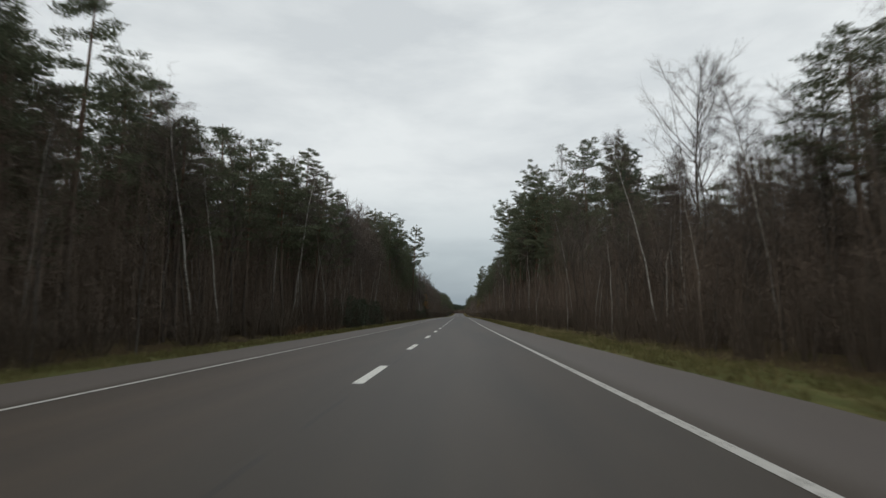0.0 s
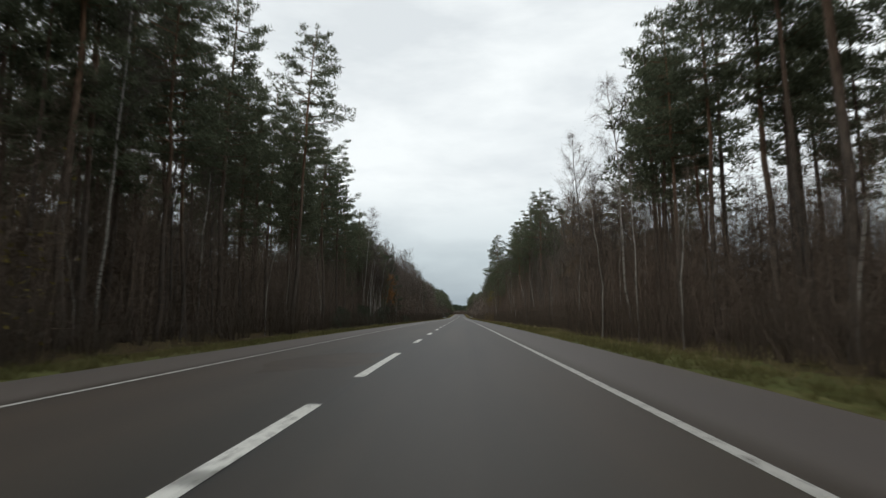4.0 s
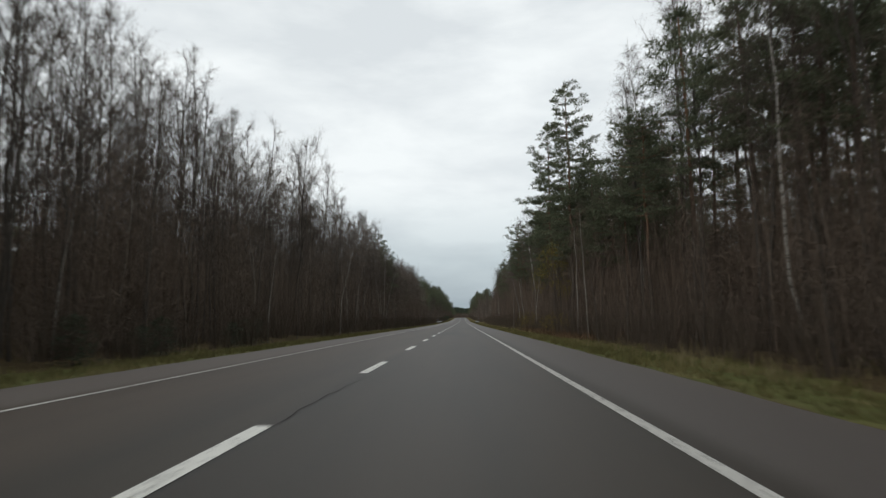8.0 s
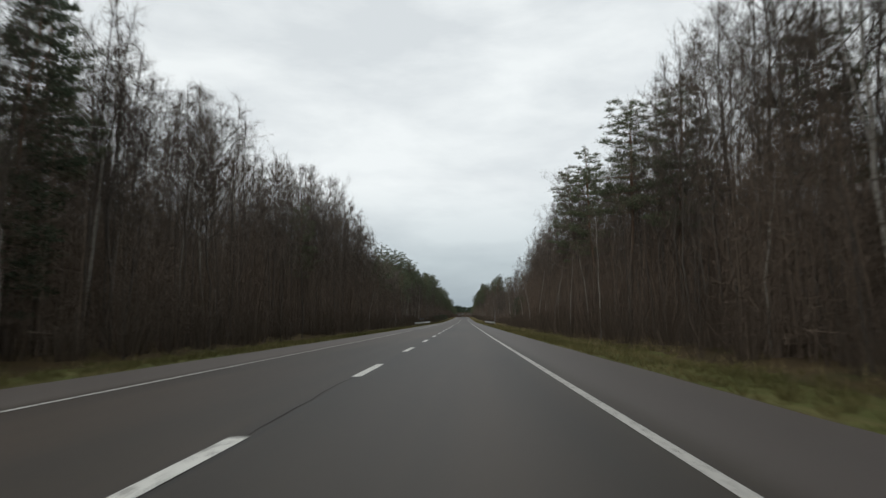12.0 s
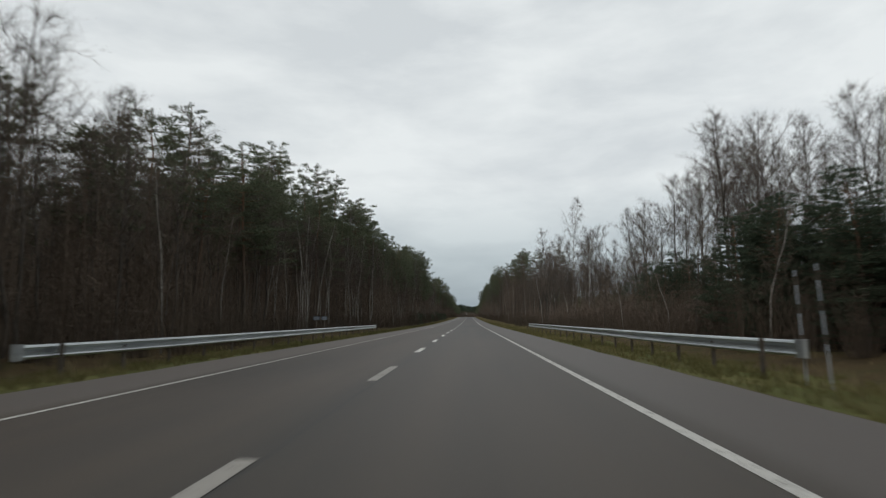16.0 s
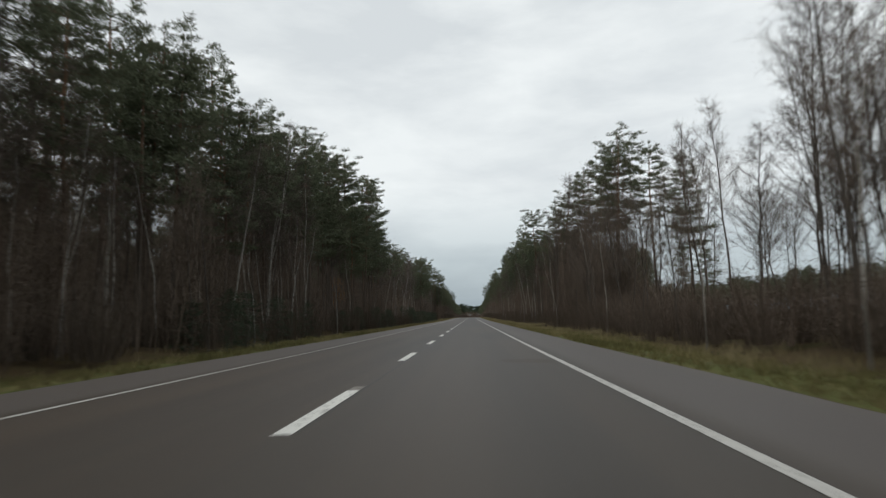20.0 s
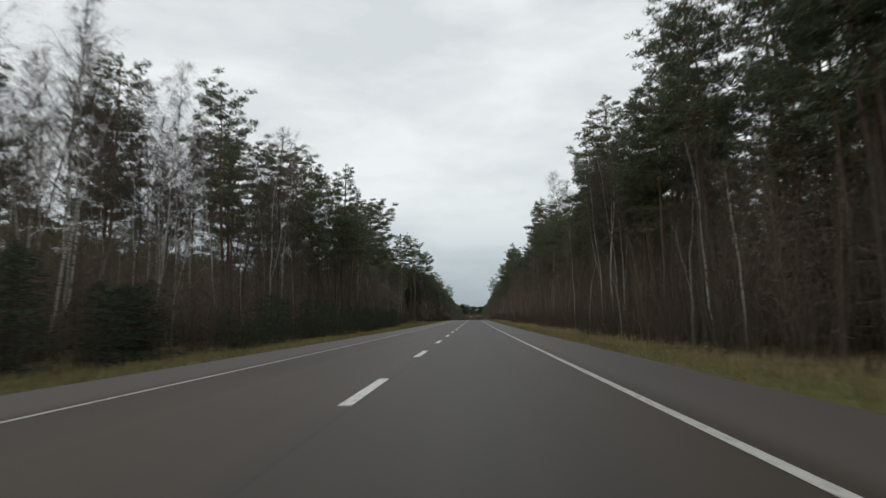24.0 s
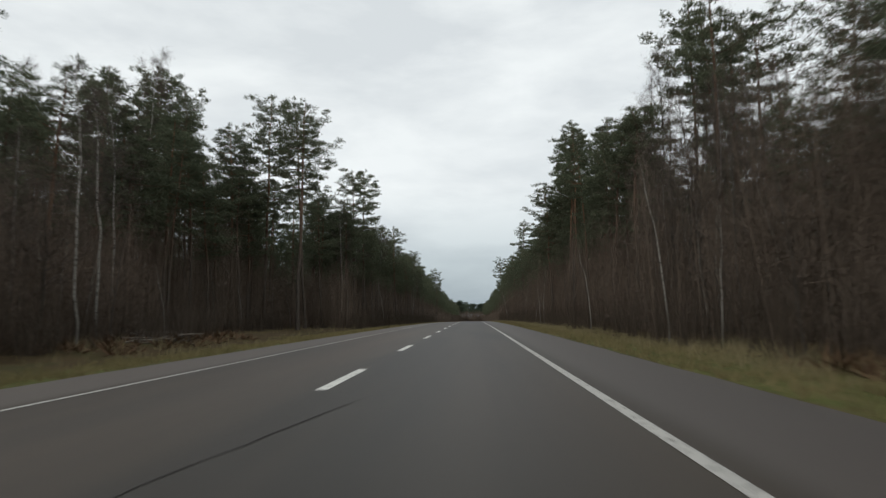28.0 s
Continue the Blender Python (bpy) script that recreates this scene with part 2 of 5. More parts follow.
BIRCH_TWIGS = blade_material("birch_twigs", (0.065, 0.049, 0.041), (0.130, 0.105, 0.090), (0.09, 0.075, 0.067), 0.9)
OAK_LEAVES = blade_material("rusty_leaves", (0.20, 0.090, 0.026), (0.40, 0.195, 0.060), (0.28, 0.14, 0.045), 0.85, 0.35)
YELLOW_LEAVES = blade_material("yellow_leaves", (0.13, 0.105, 0.026), (0.29, 0.225, 0.060), (0.18, 0.155, 0.05), 0.85, 0.35)
PALE_LEAVES = blade_material("faded_orange_leaves", (0.115, 0.078, 0.044), (0.22, 0.150, 0.085), (0.15, 0.108, 0.066), 0.85, 0.35)
GRASS = patch_blade_material("verge_grass", [(0.34, (0.106, 0.108, 0.044)), (0.54, (0.158, 0.146, 0.066)), (0.70, (0.26, 0.225, 0.120))])
DRY_GRASS = patch_blade_material("dry_grass", [(0.30, (0.18, 0.15, 0.078)), (0.5, (0.25, 0.215, 0.125)), (0.7, (0.31, 0.27, 0.165))])
# undergrowth stems, their colour darkened for the shade at the wood's foot
DARK_TWIGS = blade_material("damp_dark_twigs", (0.052, 0.041, 0.032), (0.118, 0.092, 0.070), (0.082, 0.066, 0.052), 0.9)
BRACKEN = blade_material("dead_bracken", (0.075, 0.045, 0.026), (0.155, 0.095, 0.055), (0.11, 0.075, 0.045))
STEEL = steel_material()


def plain_material(name, dark, light, scale=3.0, rough=0.7):
    m = Nodes(name, rough, 0.3)
    g = m.noise(m.at(), scale, 5.0, 0.6)
    return m.done(m.ramp(g, [(0.3, dark), (0.7, light)]), g, 0.3, 0.01)


DARK_STEEL = plain_material("dark_post_steel", (0.045, 0.036, 0.028), (0.10, 0.085, 0.07), 6.0)
SIGN_BLUE = plain_material("weathered_blue_sheet", (0.07, 0.09, 0.12), (0.11, 0.13, 0.16), 4.0, 0.5)
SIGN_PALE = plain_material("pale_sign_paint", (0.26, 0.29, 0.33), (0.36, 0.39, 0.42), 8.0, 0.5)
TAR = plain_material("dark_asphalt_patch", (0.042, 0.031, 0.022), (0.064, 0.048, 0.034), 1.2, 0.62)
CRACK = plain_material("open_crack", (0.012, 0.010, 0.009), (0.024, 0.020, 0.017), 20.0, 0.9)
DEAD_WOOD = plain_material("grey_dead_wood", (0.10, 0.085, 0.068), (0.22, 0.19, 0.16), 5.0, 0.9)


# ---------------------------------------------------------------- mesh tools
class Shape:
    """Collects vertices and faces, with a material slot for each face."""

    def __init__(self):
        self.v, self.f, self.k, self.count = [], [], [], 0

    def add(self, verts, faces, slot=0):
        verts, faces = np.asarray(verts, float), np.asarray(faces, int)
        self.v.append(verts)
        self.f.append((faces + self.count, slot))
        self.count += len(verts)

    def tube(self, pts, radii, sides=5, slot=0):
        pts = np.asarray(pts, float)
        n = len(pts)
        d = np.gradient(pts, axis=0)
        d /= np.linalg.norm(d, axis=1)[:, None] + 1e-9
        ref = np.where(np.abs(d[:, 2:3]) > 0.9, np.array([[1.0, 0, 0]]), np.array([[0, 0, 1.0]]))
        u = np.cross(d, ref)
        u /= np.linalg.norm(u, axis=1)[:, None] + 1e-9
        w = np.cross(d, u)
        ang = np.arange(sides) * 2 * math.pi / sides
        ring = (u[:, None, :] * np.cos(ang)[None, :, None] + w[:, None, :] * np.sin(ang)[None, :, None])
        verts = pts[:, None, :] + ring * np.asarray(radii, float)[:, None, None]
        i, j = np.meshgrid(np.arange(n - 1), np.arange(sides), indexing="ij")
        j2 = (j + 1) % sides
        faces = np.stack([i * sides + j, i * sides + j2, (i + 1) * sides + j2, (i + 1) * sides + j], -1).reshape(-1, 4)
        self.add(verts.reshape(-1, 3), faces, slot)

    def blades(self, base, tip, width, rng, slot=0):
        """Thin triangles from base to tip, turned at random round their length."""
        base, tip = np.asarray(base, float), np.asarray(tip, float)
        d = tip - base
        side = np.cross(d, rng.normal(size=d.shape))
        side /= np.linalg.norm(side, axis=1)[:, None] + 1e-9
        side *= (np.broadcast_to(width, len(base)) * 0.5)[:, None]
        verts = np.stack([base - side, base + side, tip], 1).reshape(-1, 3)
        self.add(verts, np.arange(len(verts)).reshape(-1, 3), slot)

    def arrays(self):
        start = 0
        for verts, (faces, slot) in zip(self.v, self.f):
            yield verts, faces - start, slot
            start += len(verts)

    def packed(self):
        """All faces as one block per (slot, corner count), for quick repeats."""
        verts = np.concatenate(self.v)
        groups = {}
        for faces, slot in self.f:
            groups.setdefault((slot, faces.shape[1]), []).append(faces)
        return verts, {k: np.concatenate(g) for k, g in groups.items()}

    def mesh(self, name, mats, smooth=False):
        verts, groups = self.packed()
        me = bpy.data.meshes.new(name)
        loops = np.concatenate([g.reshape(-1) for g in groups.values()])
        sizes = np.concatenate([np.full(len(g), g.shape[1]) for g in groups.values()])
        slots = np.concatenate([np.full(len(g), k[0]) for k, g in groups.items()])
        me.vertices.add(len(verts))
        me.vertices.foreach_set("co", verts.astype(np.float32).ravel())
        me.loops.add(len(loops))
        me.loops.foreach_set("vertex_index", loops.astype(np.int32))
        me.polygons.add(len(sizes))
        me.polygons.foreach_set("loop_start", np.concatenate([[0], np.cumsum(sizes)[:-1]]).astype(np.int32))
        me.polygons.foreach_set("loop_total", sizes.astype(np.int32))
        me.polygons.foreach_set("material_index", slots.astype(np.int32))
        me.polygons.foreach_set("use_smooth", np.full(len(sizes), smooth))
        for mat in mats:
            me.materials.append(mat)
        me.update(calc_edges=True)
        me.validate()
        return me


def part_of(name, shape, mats, parent, label="", smooth=False):
    ob = new(name, shape.mesh(name, mats, smooth))
    ob.parent = parent
    if label:
        ob["label"] = label
    return ob


def empty(name):
    ob = new(name)
    ob.empty_display_size = 0.3
    return ob


def spot(x, y, z=0.0, turn=0.0, scale=1.0, wide=None, lean=(0.0, 0.0)):
    wide = scale if wide is None else wide
    return Matrix.Translation((x, y, z)) @ Euler((lean[0], lean[1], turn)).to_matrix().to_4x4() @ Matrix.Diagonal((wide, wide, scale, 1))


# ---------------------------------------------------------------- ground and road
def verge_drop(ax):
    """Height of the ground against the crown, by distance from the crown."""
    return np.interp(ax, [0, 6.05, 6.3, 7.6, 9.5, 11.5, 14, 60, 3000], [-0.45, -0.40, -0.15, -0.22, -0.42, -0.40, -0.25, 0.0, 0.0])


def bumps(x, y):
    return 0.10 * np.sin(x * 0.9 + 1.7 * np.sin(y * 0.21)) * np.sin(y * 0.37 + x * 0.3) + 0.05 * np.sin(y * 1.3 + x * 1.1)


def ground_z(x, y):
    ax = np.abs(np.asarray(x, float))
    return road_z(y) + verge_drop(ax) + bumps(np.asarray(x, float), np.asarray(y, float)) * np.clip((ax - 7.0) / 4.0, 0, 1.5)


def build_ground():
    xs = np.array([0, 3, 6.0, 6.3, 6.8, 7.4, 8, 8.6, 9.2, 9.8, 10.4, 11, 12, 13, 14.5, 16, 18, 20, 23, 27, 32, 40, 55, 80, 130, 250, 600, 1500, 3000])
    xs = np.concatenate([-xs[::-1][:-1], xs])
    ys = np.concatenate([[-600, -200, -80], np.arange(-40, 1001, 2.0), np.arange(1010, 1500, 15), np.arange(1500, 2800, 60), [3200, 4000, 4900]])
    gx, gy = np.meshgrid(xs, ys)
    gz = ground_z(gx, gy)
    s = Shape()
    i, j = np.meshgrid(np.arange(len(ys) - 1), np.arange(len(xs) - 1), indexing="ij")
    n = len(xs)
    faces = np.stack([i * n + j, i * n + j + 1, (i + 1) * n + j + 1, (i + 1) * n + j], -1).reshape(-1, 4)
    s.add(np.stack([gx, gy, gz], -1).reshape(-1, 3), faces)
    ob = new("ground", s.mesh("ground", [SOIL], True))
    return tagged(ob, "brown forest floor with an olive grass verge beside the road", "ground", kind="structure")


def strip(s, x0, x1, y0, y1, lift, step=6.0, slot=0, ragged=0.0, depth=0.0):
    """A strip laid along the road's surface; depth gives it closed sides."""
    ys = np.linspace(y0, y1, max(2, int((y1 - y0) / step) + 1))
    xs = np.array([x0, x1]) if x0 * x1 >= 0 else np.array([x0, 0.0, x1])
    rows = []
    for y in ys:
        wob = ragged * (math.sin(y * 1.7) + math.sin(y * 0.63 + 2)) * 0.5
        rows.append([(x + (wob if abs(x) > 5 else 0), y, float(road_z(y)) - CROSSFALL * abs(x) + lift) for x in xs])
    top = np.array(rows)
    n = len(xs)
    if depth:
        lower = top[:, [0, -1]].copy()
        lower[:, :, 2] -= depth
        ring = np.concatenate([lower[:, :1], top, lower[:, 1:]], 1)
        n += 2
        top = ring
    i, j = np.meshgrid(np.arange(len(ys) - 1), np.arange(n - 1), indexing="ij")
    faces = np.stack([i * n + j, i * n + j + 1, (i + 1) * n + j + 1, (i + 1) * n + j], -1).reshape(-1, 4)
    s.add(top.reshape(-1, 3), faces, slot)


def build_road():
    s = Shape()
    strip(s, -EDGE, EDGE, -120, 1180, 0.0, 2.0, ragged=0.05, depth=0.35)
    road = new("road", s.mesh("road", [ASPHALT], False))
    tagged(road, "worn grey asphalt road running straight through the forest", "road", kind="structure")
    for x, w in ((-LINE_X, 0.105), (LINE_X, 0.145)):
        line = Shape()
        strip(line, x - w / 2, x + w / 2, -60, 1170, 0.005, 4.0)
        part_of("edge_line", line, [EDGE_PAINT], road, "solid white edge line")
    # broken centre line: the painted dashes, far ends 9 m apart
    far = [12.14 + 9 * k for k in range(-5, 13)] + [167.98 + 9 * k for k in range(-6, 102)]
    for y in far:
        dash = Shape()
        cut = 0.5 if 455 < y < 472 else 0.0
        strip(dash, -0.09, 0.09, y - 3.2, y - cut, 0.006, 1.6)
        part_of("lane_dash", dash, [GREY_PAINT if 432 < y < 450 else WHITE_PAINT], road)
        # faded older paint that the last coat left bare
        length, paint = (0.85, OLD_PAINT) if 455 < y < 472 else (0.25, OLD_PAINT) if 500 < y < 530 else (0.5, OLD_PAINT) if 530 < y < 670 else (0.6, FAINT_PAINT)
        if y > 455 and not 472 < y < 500:
            old = Shape()
            strip(old, -0.085, 0.085, y - cut + 0.01, y - cut + length, 0.005, 0.4)
            part_of("worn_dash", old, [paint], road, "faded older paint beyond the dash")
    return road


# ---------------------------------------------------------------- trees
def stem(rng, h, r0, r1, bend, segs=8, kink=0.06):
    """A gently crooked stem: its points and radii."""
    t = np.linspace(0, 1, segs + 1)
    wob = np.cumsum(rng.normal(size=(segs + 1, 2)) * kink, axis=0) * (h / 20)
    wob -= wob[0]
    a = rng.uniform(0, 6.28)
    x = wob[:, 0] + math.cos(a) * bend * t ** 1.6
    y = wob[:, 1] + math.sin(a) * bend * t ** 1.6
    radii = r0 * (1 - t) ** 0.8 + r1
    radii[0] *= 1.35
    return np.stack([x, y, t * h], 1), radii


def along(pts, z):
    return np.array([np.interp(z, pts[:, 2], pts[:, 0]), np.interp(z, pts[:, 2], pts[:, 1]), z])


def tuft(s, rng, centre, size, count, width, lift=0.25, slot=0):
    d = rng.normal(size=(count, 3))
    d[:, 2] = d[:, 2] * 0.55 + lift
    d /= np.linalg.norm(d, axis=1)[:, None]
    length = size * rng.uniform(0.6, 1.15, count)
    start = centre + d * (length * 0.1)[:, None] + rng.normal(size=(count, 3)) * size * 0.22
    s.blades(start, start + d * length[:, None], width * rng.uniform(0.7, 1.3, count), rng, slot)


def pad(s, rng, centre, rx, rz, count, size):
    """A flat, rounded cushion of needle sprays, thicker above than below."""
    p = rng.normal(size=(count, 3))
    p /= np.linalg.norm(p, axis=1)[:, None] + 1e-9
    p *= (rng.uniform(0.1, 1, count) ** 0.5)[:, None]
    d = p * [1.0, 1.0, 0.5] + rng.normal(size=(count, 3)) * 0.45 + [0, 0, 0.35]
    p *= [rx, rx, rz]
    p[:, 2] = np.where(p[:, 2] < 0, p[:, 2] * 0.5, p[:, 2])
    d /= np.linalg.norm(d, axis=1)[:, None] + 1e-9
    d *= (size * rng.uniform(0.6, 1.25, count))[:, None]
    s.blades(centre + p - d * 0.3, centre + p + d * 0.7, size * 0.26 * rng.uniform(0.7, 1.4, count), rng)


def pine(seed, h=20.0, crown_from=0.5, spread=2.7, whorls=15, needles_each=64, top=0.35, gap=0.0, thick=0.14, sag=0.0):
    """A Scots pine: bare lower trunk, tiers of limbs that fork into branchlets with cushions of needles. Returns trunk, branches and needles."""
    rng = np.random.default_rng(seed)
    trunk, limbs, needles = Shape(), Shape(), Shape()
    pts, rad = stem(rng, h, thick, 0.02, rng.uniform(0.1, 0.7), 10, 0.08)
    trunk.tube(pts, rad, 7)
    low_z = h * crown_from
    turn = rng.uniform(0, 6.28)
    for i in range(whorls):
        k = (i + rng.uniform(-0.25, 0.25)) / whorls
        k = min(max(k, 0.0), 0.99)
        z = low_z + (h * 0.985 - low_z) * k
        taper = (1 - k) ** 0.65 * (1 - top) + math.sqrt(max(0.0, 1 - k ** (2.0 + 2.0 * top))) * top
        shape = taper * (0.55 + 0.45 * min(1, k / 0.25)) + 0.08
        turn += 0.9 + rng.uniform(-0.4, 0.4)
        count = int(rng.integers(3, 6))
        for j in range(count):
            reach = spread * shape * rng.uniform(0.55, 1.25)
            if rng.uniform() < gap:
                if rng.uniform() < 0.5:
                    continue
                reach *= 0.4
            a = turn + j * 6.283 / count + rng.uniform(-0.4, 0.4)
            rise = rng.uniform(-0.12, 0.28) + 0.75 * k ** 2 - sag * (1 - k)
            p0 = along(pts, z + rng.uniform(-0.2, 0.2))
            out = np.array([math.cos(a), math.sin(a), 0.0])
            side = np.array([-out[1], out[0], 0.0])
            p1 = p0 + out * reach * 0.55 + np.array([0, 0, reach * rise * 0.3])
            p2 = p0 + out * reach + np.array([0, 0, reach * (rise + 0.08)])
            limbs.tube([p0, p1, p2], [0.014 + 0.012 * reach, 0.010 + 0.006 * reach, 0.006], 3)
            ends = [p2]
            q = rng.uniform(0.95, 1.0)
            way = 1 if rng.uniform() < 0.5 else -1
            while q * reach > 0.35 and q > 0.22:
                root = (p0 + (p1 - p0) * q / 0.55) if q < 0.55 else (p1 + (p2 - p1) * (q - 0.55) / 0.45)
                length = (0.25 + 0.30 * reach * (1.25 - q)) * rng.uniform(0.6, 1.3)
                tip = root + (out * 0.6 + side * way * rng.uniform(0.6, 1.1)) * length + np.array([0, 0, rng.uniform(-0.05, 0.3) * length])
                limbs.tube([root, tip], [0.008, 0.004], 3)
                ends.append(tip)
                if length > 0.6:
                    ends.append(root + (tip - root) * 0.45)
                way = -way
                q -= rng.uniform(0.10, 0.18) + 0.10 / (0.3 + reach)
            for c in ends:
                wide = (0.26 + 0.075 * reach) * rng.uniform(0.75, 1.3)
                pad(needles, rng, c, wide, wide * rng.uniform(0.42, 0.7), int(needles_each * (0.45 + wide)), 0.25)
    for j in range(6):
        pad(needles, rng, along(pts, h * (1 - 0.018 * j)) + rng.normal(size=3) * 0.12, 0.22 + 0.04 * j, 0.30, int(needles_each * 0.6), 0.25)
    # dead snags below the crown
    for j in range(16):
        z = h * rng.uniform(0.12, max(0.18, crown_from))
        a = rng.uniform(0, 6.28)
        p0 = along(pts, z)
        d = np.array([math.cos(a), math.sin(a), rng.uniform(-0.3, 0.2)]) * rng.uniform(0.4, 1.8)
        limbs.tube([p0, p0 + d * 0.6, p0 + d + np.array([0, 0, -0.1])], [0.014, 0.009, 0.003], 3)
    return trunk, limbs, needles


def spruce(seed, h=16.0, spread=2.0, crown_from=0.08, branches=60, blades=8, tufts=6):
    """A conifer with limbs nearly to the ground, narrow at the top."""
    rng = np.random.default_rng(seed)
    trunk, limbs, needles = Shape(), Shape(), Shape()
    pts, rad = stem(rng, h, 0.008 * h + 0.02, 0.015, 0.15, 6, 0.03)
    trunk.tube(pts, rad, 6)
    for i in range(branches):
        k = (i + rng.uniform(0, 0.9)) / branches
        z = h * (crown_from + (0.98 - crown_from) * k)
        reach = spread * ((1 - k) ** 0.55 + 0.06) * rng.uniform(0.6, 1.2)
        a = i * 2.4 + rng.uniform(-0.5, 0.5)
        p0 = along(pts, z)
        p1 = p0 + np.array([math.cos(a), math.sin(a), rng.uniform(-0.25, 0.15) + 0.4 * k]) * reach
        limbs.tube([p0, p1], [0.012 + 0.01 * reach, 0.006], 3)
        for j in range(tufts):
            c = p0 + (p1 - p0) * rng.uniform(0.2, 1.0) + rng.normal(size=3) * 0.14
            tuft(needles, rng, c, 0.16 + 0.020 * h, blades, 0.035 + 0.0035 * h, 0.05)
    tuft(needles, rng, along(pts, h * 0.98), 0.4, 10, 0.06, 1.0)
    return trunk, limbs, needles


def bare(seed, h=18.0, spread=2.6, crown_from=0.35, branches=30, twigs=26, droop=0.0, rise=0.9, thick=0.13, lean=0.8, fork=False, wide=0.009):
    """A leafless broadleaf tree: stem, ascending limbs and a haze of twigs."""
    rng = np.random.default_rng(seed)
    trunk, limbs, fine = Shape(), Shape(), Shape()
    pts, rad = stem(rng, h, thick, 0.010, lean, 11, 0.10)
    trunk.tube(pts, rad, 6)
    if fork:
        z = h * rng.uniform(0.25, 0.45)
        p = along(pts, z)
        a = rng.uniform(0, 6.28)
        out = np.array([math.cos(a), math.sin(a), 0])
        up = np.array([0, 0, 1.0])
        trunk.tube([p, p + out * 0.7 + up * h * 0.14, p + out * 1.2 + up * h * 0.34, p + out * 1.5 + up * h * 0.5],
                   [thick * 0.6, thick * 0.42, thick * 0.22, 0.008], 5)
    for i in range(branches):
        k = (i + rng.uniform(0, 1)) / branches
        z = h * (crown_from + (0.97 - crown_from) * k)
        reach = spread * (0.35 + 0.75 * math.sin(math.pi * min(1.0, 0.22 + 0.8 * k))) * (1.12 - 0.62 * k) * rng.uniform(0.55, 1.3)
        a = i * 2.4 + rng.uniform(-0.8, 0.8)
        p0 = along(pts, z)
        out = np.array([math.cos(a), math.sin(a), 0.0])
        up = rise * rng.uniform(0.7, 1.35)
        p1 = p0 + out * reach * 0.45 + np.array([0, 0, reach * up * 0.5]) + rng.normal(size=3) * 0.05 * reach
        p2 = p0 + out * reach * 0.85 + np.array([0, 0, reach * up * 1.15])
        r = 0.008 + 0.0075 * reach
        limbs.tube([p0, p1, p2], [r, r * 0.55, 0.004], 3)
        # forks of the limb, then twigs on all of them
        spans = [(p0, p1), (p1, p2)]
        for f in range(3):
            q = rng.uniform(0.25, 0.9)
            root = p0 + (p1 - p0) * q / 0.5 if q < 0.5 else p1 + (p2 - p1) * (q - 0.5) / 0.5
            d = out * 0.5 + np.array([0, 0, up * 0.7 - droop * 0.3]) + rng.normal(size=3) * 0.45
            d *= reach * rng.uniform(0.25, 0.5) / np.linalg.norm(d)
            limbs.tube([root, root + d], [r * 0.45, 0.003], 3)
            spans.append((root, root + d))
        n = max(5, int(twigs * (0.5 + 0.5 * reach / spread)))
        pick = rng.integers(0, len(spans), n)
        ends = np.array(spans)
        q = rng.uniform(0.15, 1.0, n)[:, None]
        root = ends[pick, 0] * (1 - q) + ends[pick, 1] * q
        d = out * 0.5 + np.array([0, 0, up * 0.7]) + rng.normal(size=(n, 3)) * 0.5
        d[:, 2] -= droop * rng.uniform(0.5, 1.6, n)
        d /= np.linalg.norm(d, axis=1)[:, None]
        tip = root + d * (rng.uniform(0.35, 1.1, n) * (0.5 + 0.2 * reach))[:, None]
        fine.blades(root, tip, wide * rng.uniform(0.8, 1.6, n), rng)
        m = n * 4
        pick = rng.integers(0, n, m)
        root2 = root[pick] + (tip - root)[pick] * rng.uniform(0.2, 0.95, m)[:, None]
        d2 = (tip - root)[pick] * 0.45 + rng.normal(size=(m, 3)) * 0.24
        d2[:, 2] -= droop * 0.4
        fine.blades(root2, root2 + d2, wide * 0.8, rng)
    tip = along(pts, h * 0.93)
    fine.blades(np.repeat(tip[None], 18, 0), tip + rng.normal(size=(18, 3)) * [0.35, 0.35, 0.2] + [0, 0, 1.0], wide, rng)
    return trunk, limbs, fine


def leafy(seed, h=9.0, spread=2.4, count=1500, size=0.16, crown_from=0.3, twigs=14):
    """A tree that still holds part of its autumn leaves."""
    rng = np.random.default_rng(seed)
    trunk, limbs, fine = bare(seed, h, spread, crown_from, 26, twigs, 0.0, 0.7, 0.08, 0.4)
    for verts, faces, _ in fine.arrays():
        limbs.add(verts, faces)
    leaves = Shape()
    hubs = []
    for i in range(36):
        k = rng.uniform(0, 1)
        z = h * (crown_from + (1 - crown_from) * k)
        r = spread * math.sin(math.pi * (0.25 + 0.68 * k)) * rng.uniform(0.25, 1.0)
        a = rng.uniform(0, 6.28)
        hubs.append((math.cos(a) * r, math.sin(a) * r, z))
    hubs = np.array(hubs)
    c = hubs[rng.integers(0, len(hubs), count)] + rng.normal(size=(count, 3)) * [0.42, 0.42, 0.34]
    d = rng.normal(size=(count, 3))
    d /= np.linalg.norm(d, axis=1)[:, None]
    leaves.blades(c, c + d * (size * rng.uniform(0.7, 1.4, count))[:, None], size * 0.75, rng)
    return trunk, limbs, leaves


def tree_thing(name, parts, mats, label, category, group):
    """A tree as a trunk and a crown of limbs with their needles, leaves or twigs."""
    ob = empty(name)
    part_of("trunk", parts[0], [mats[0]], ob, smooth=True)
    part_of("crown", joined(parts[1:]), list(mats[1:]), ob)
    return tagged(ob, label, category, group)


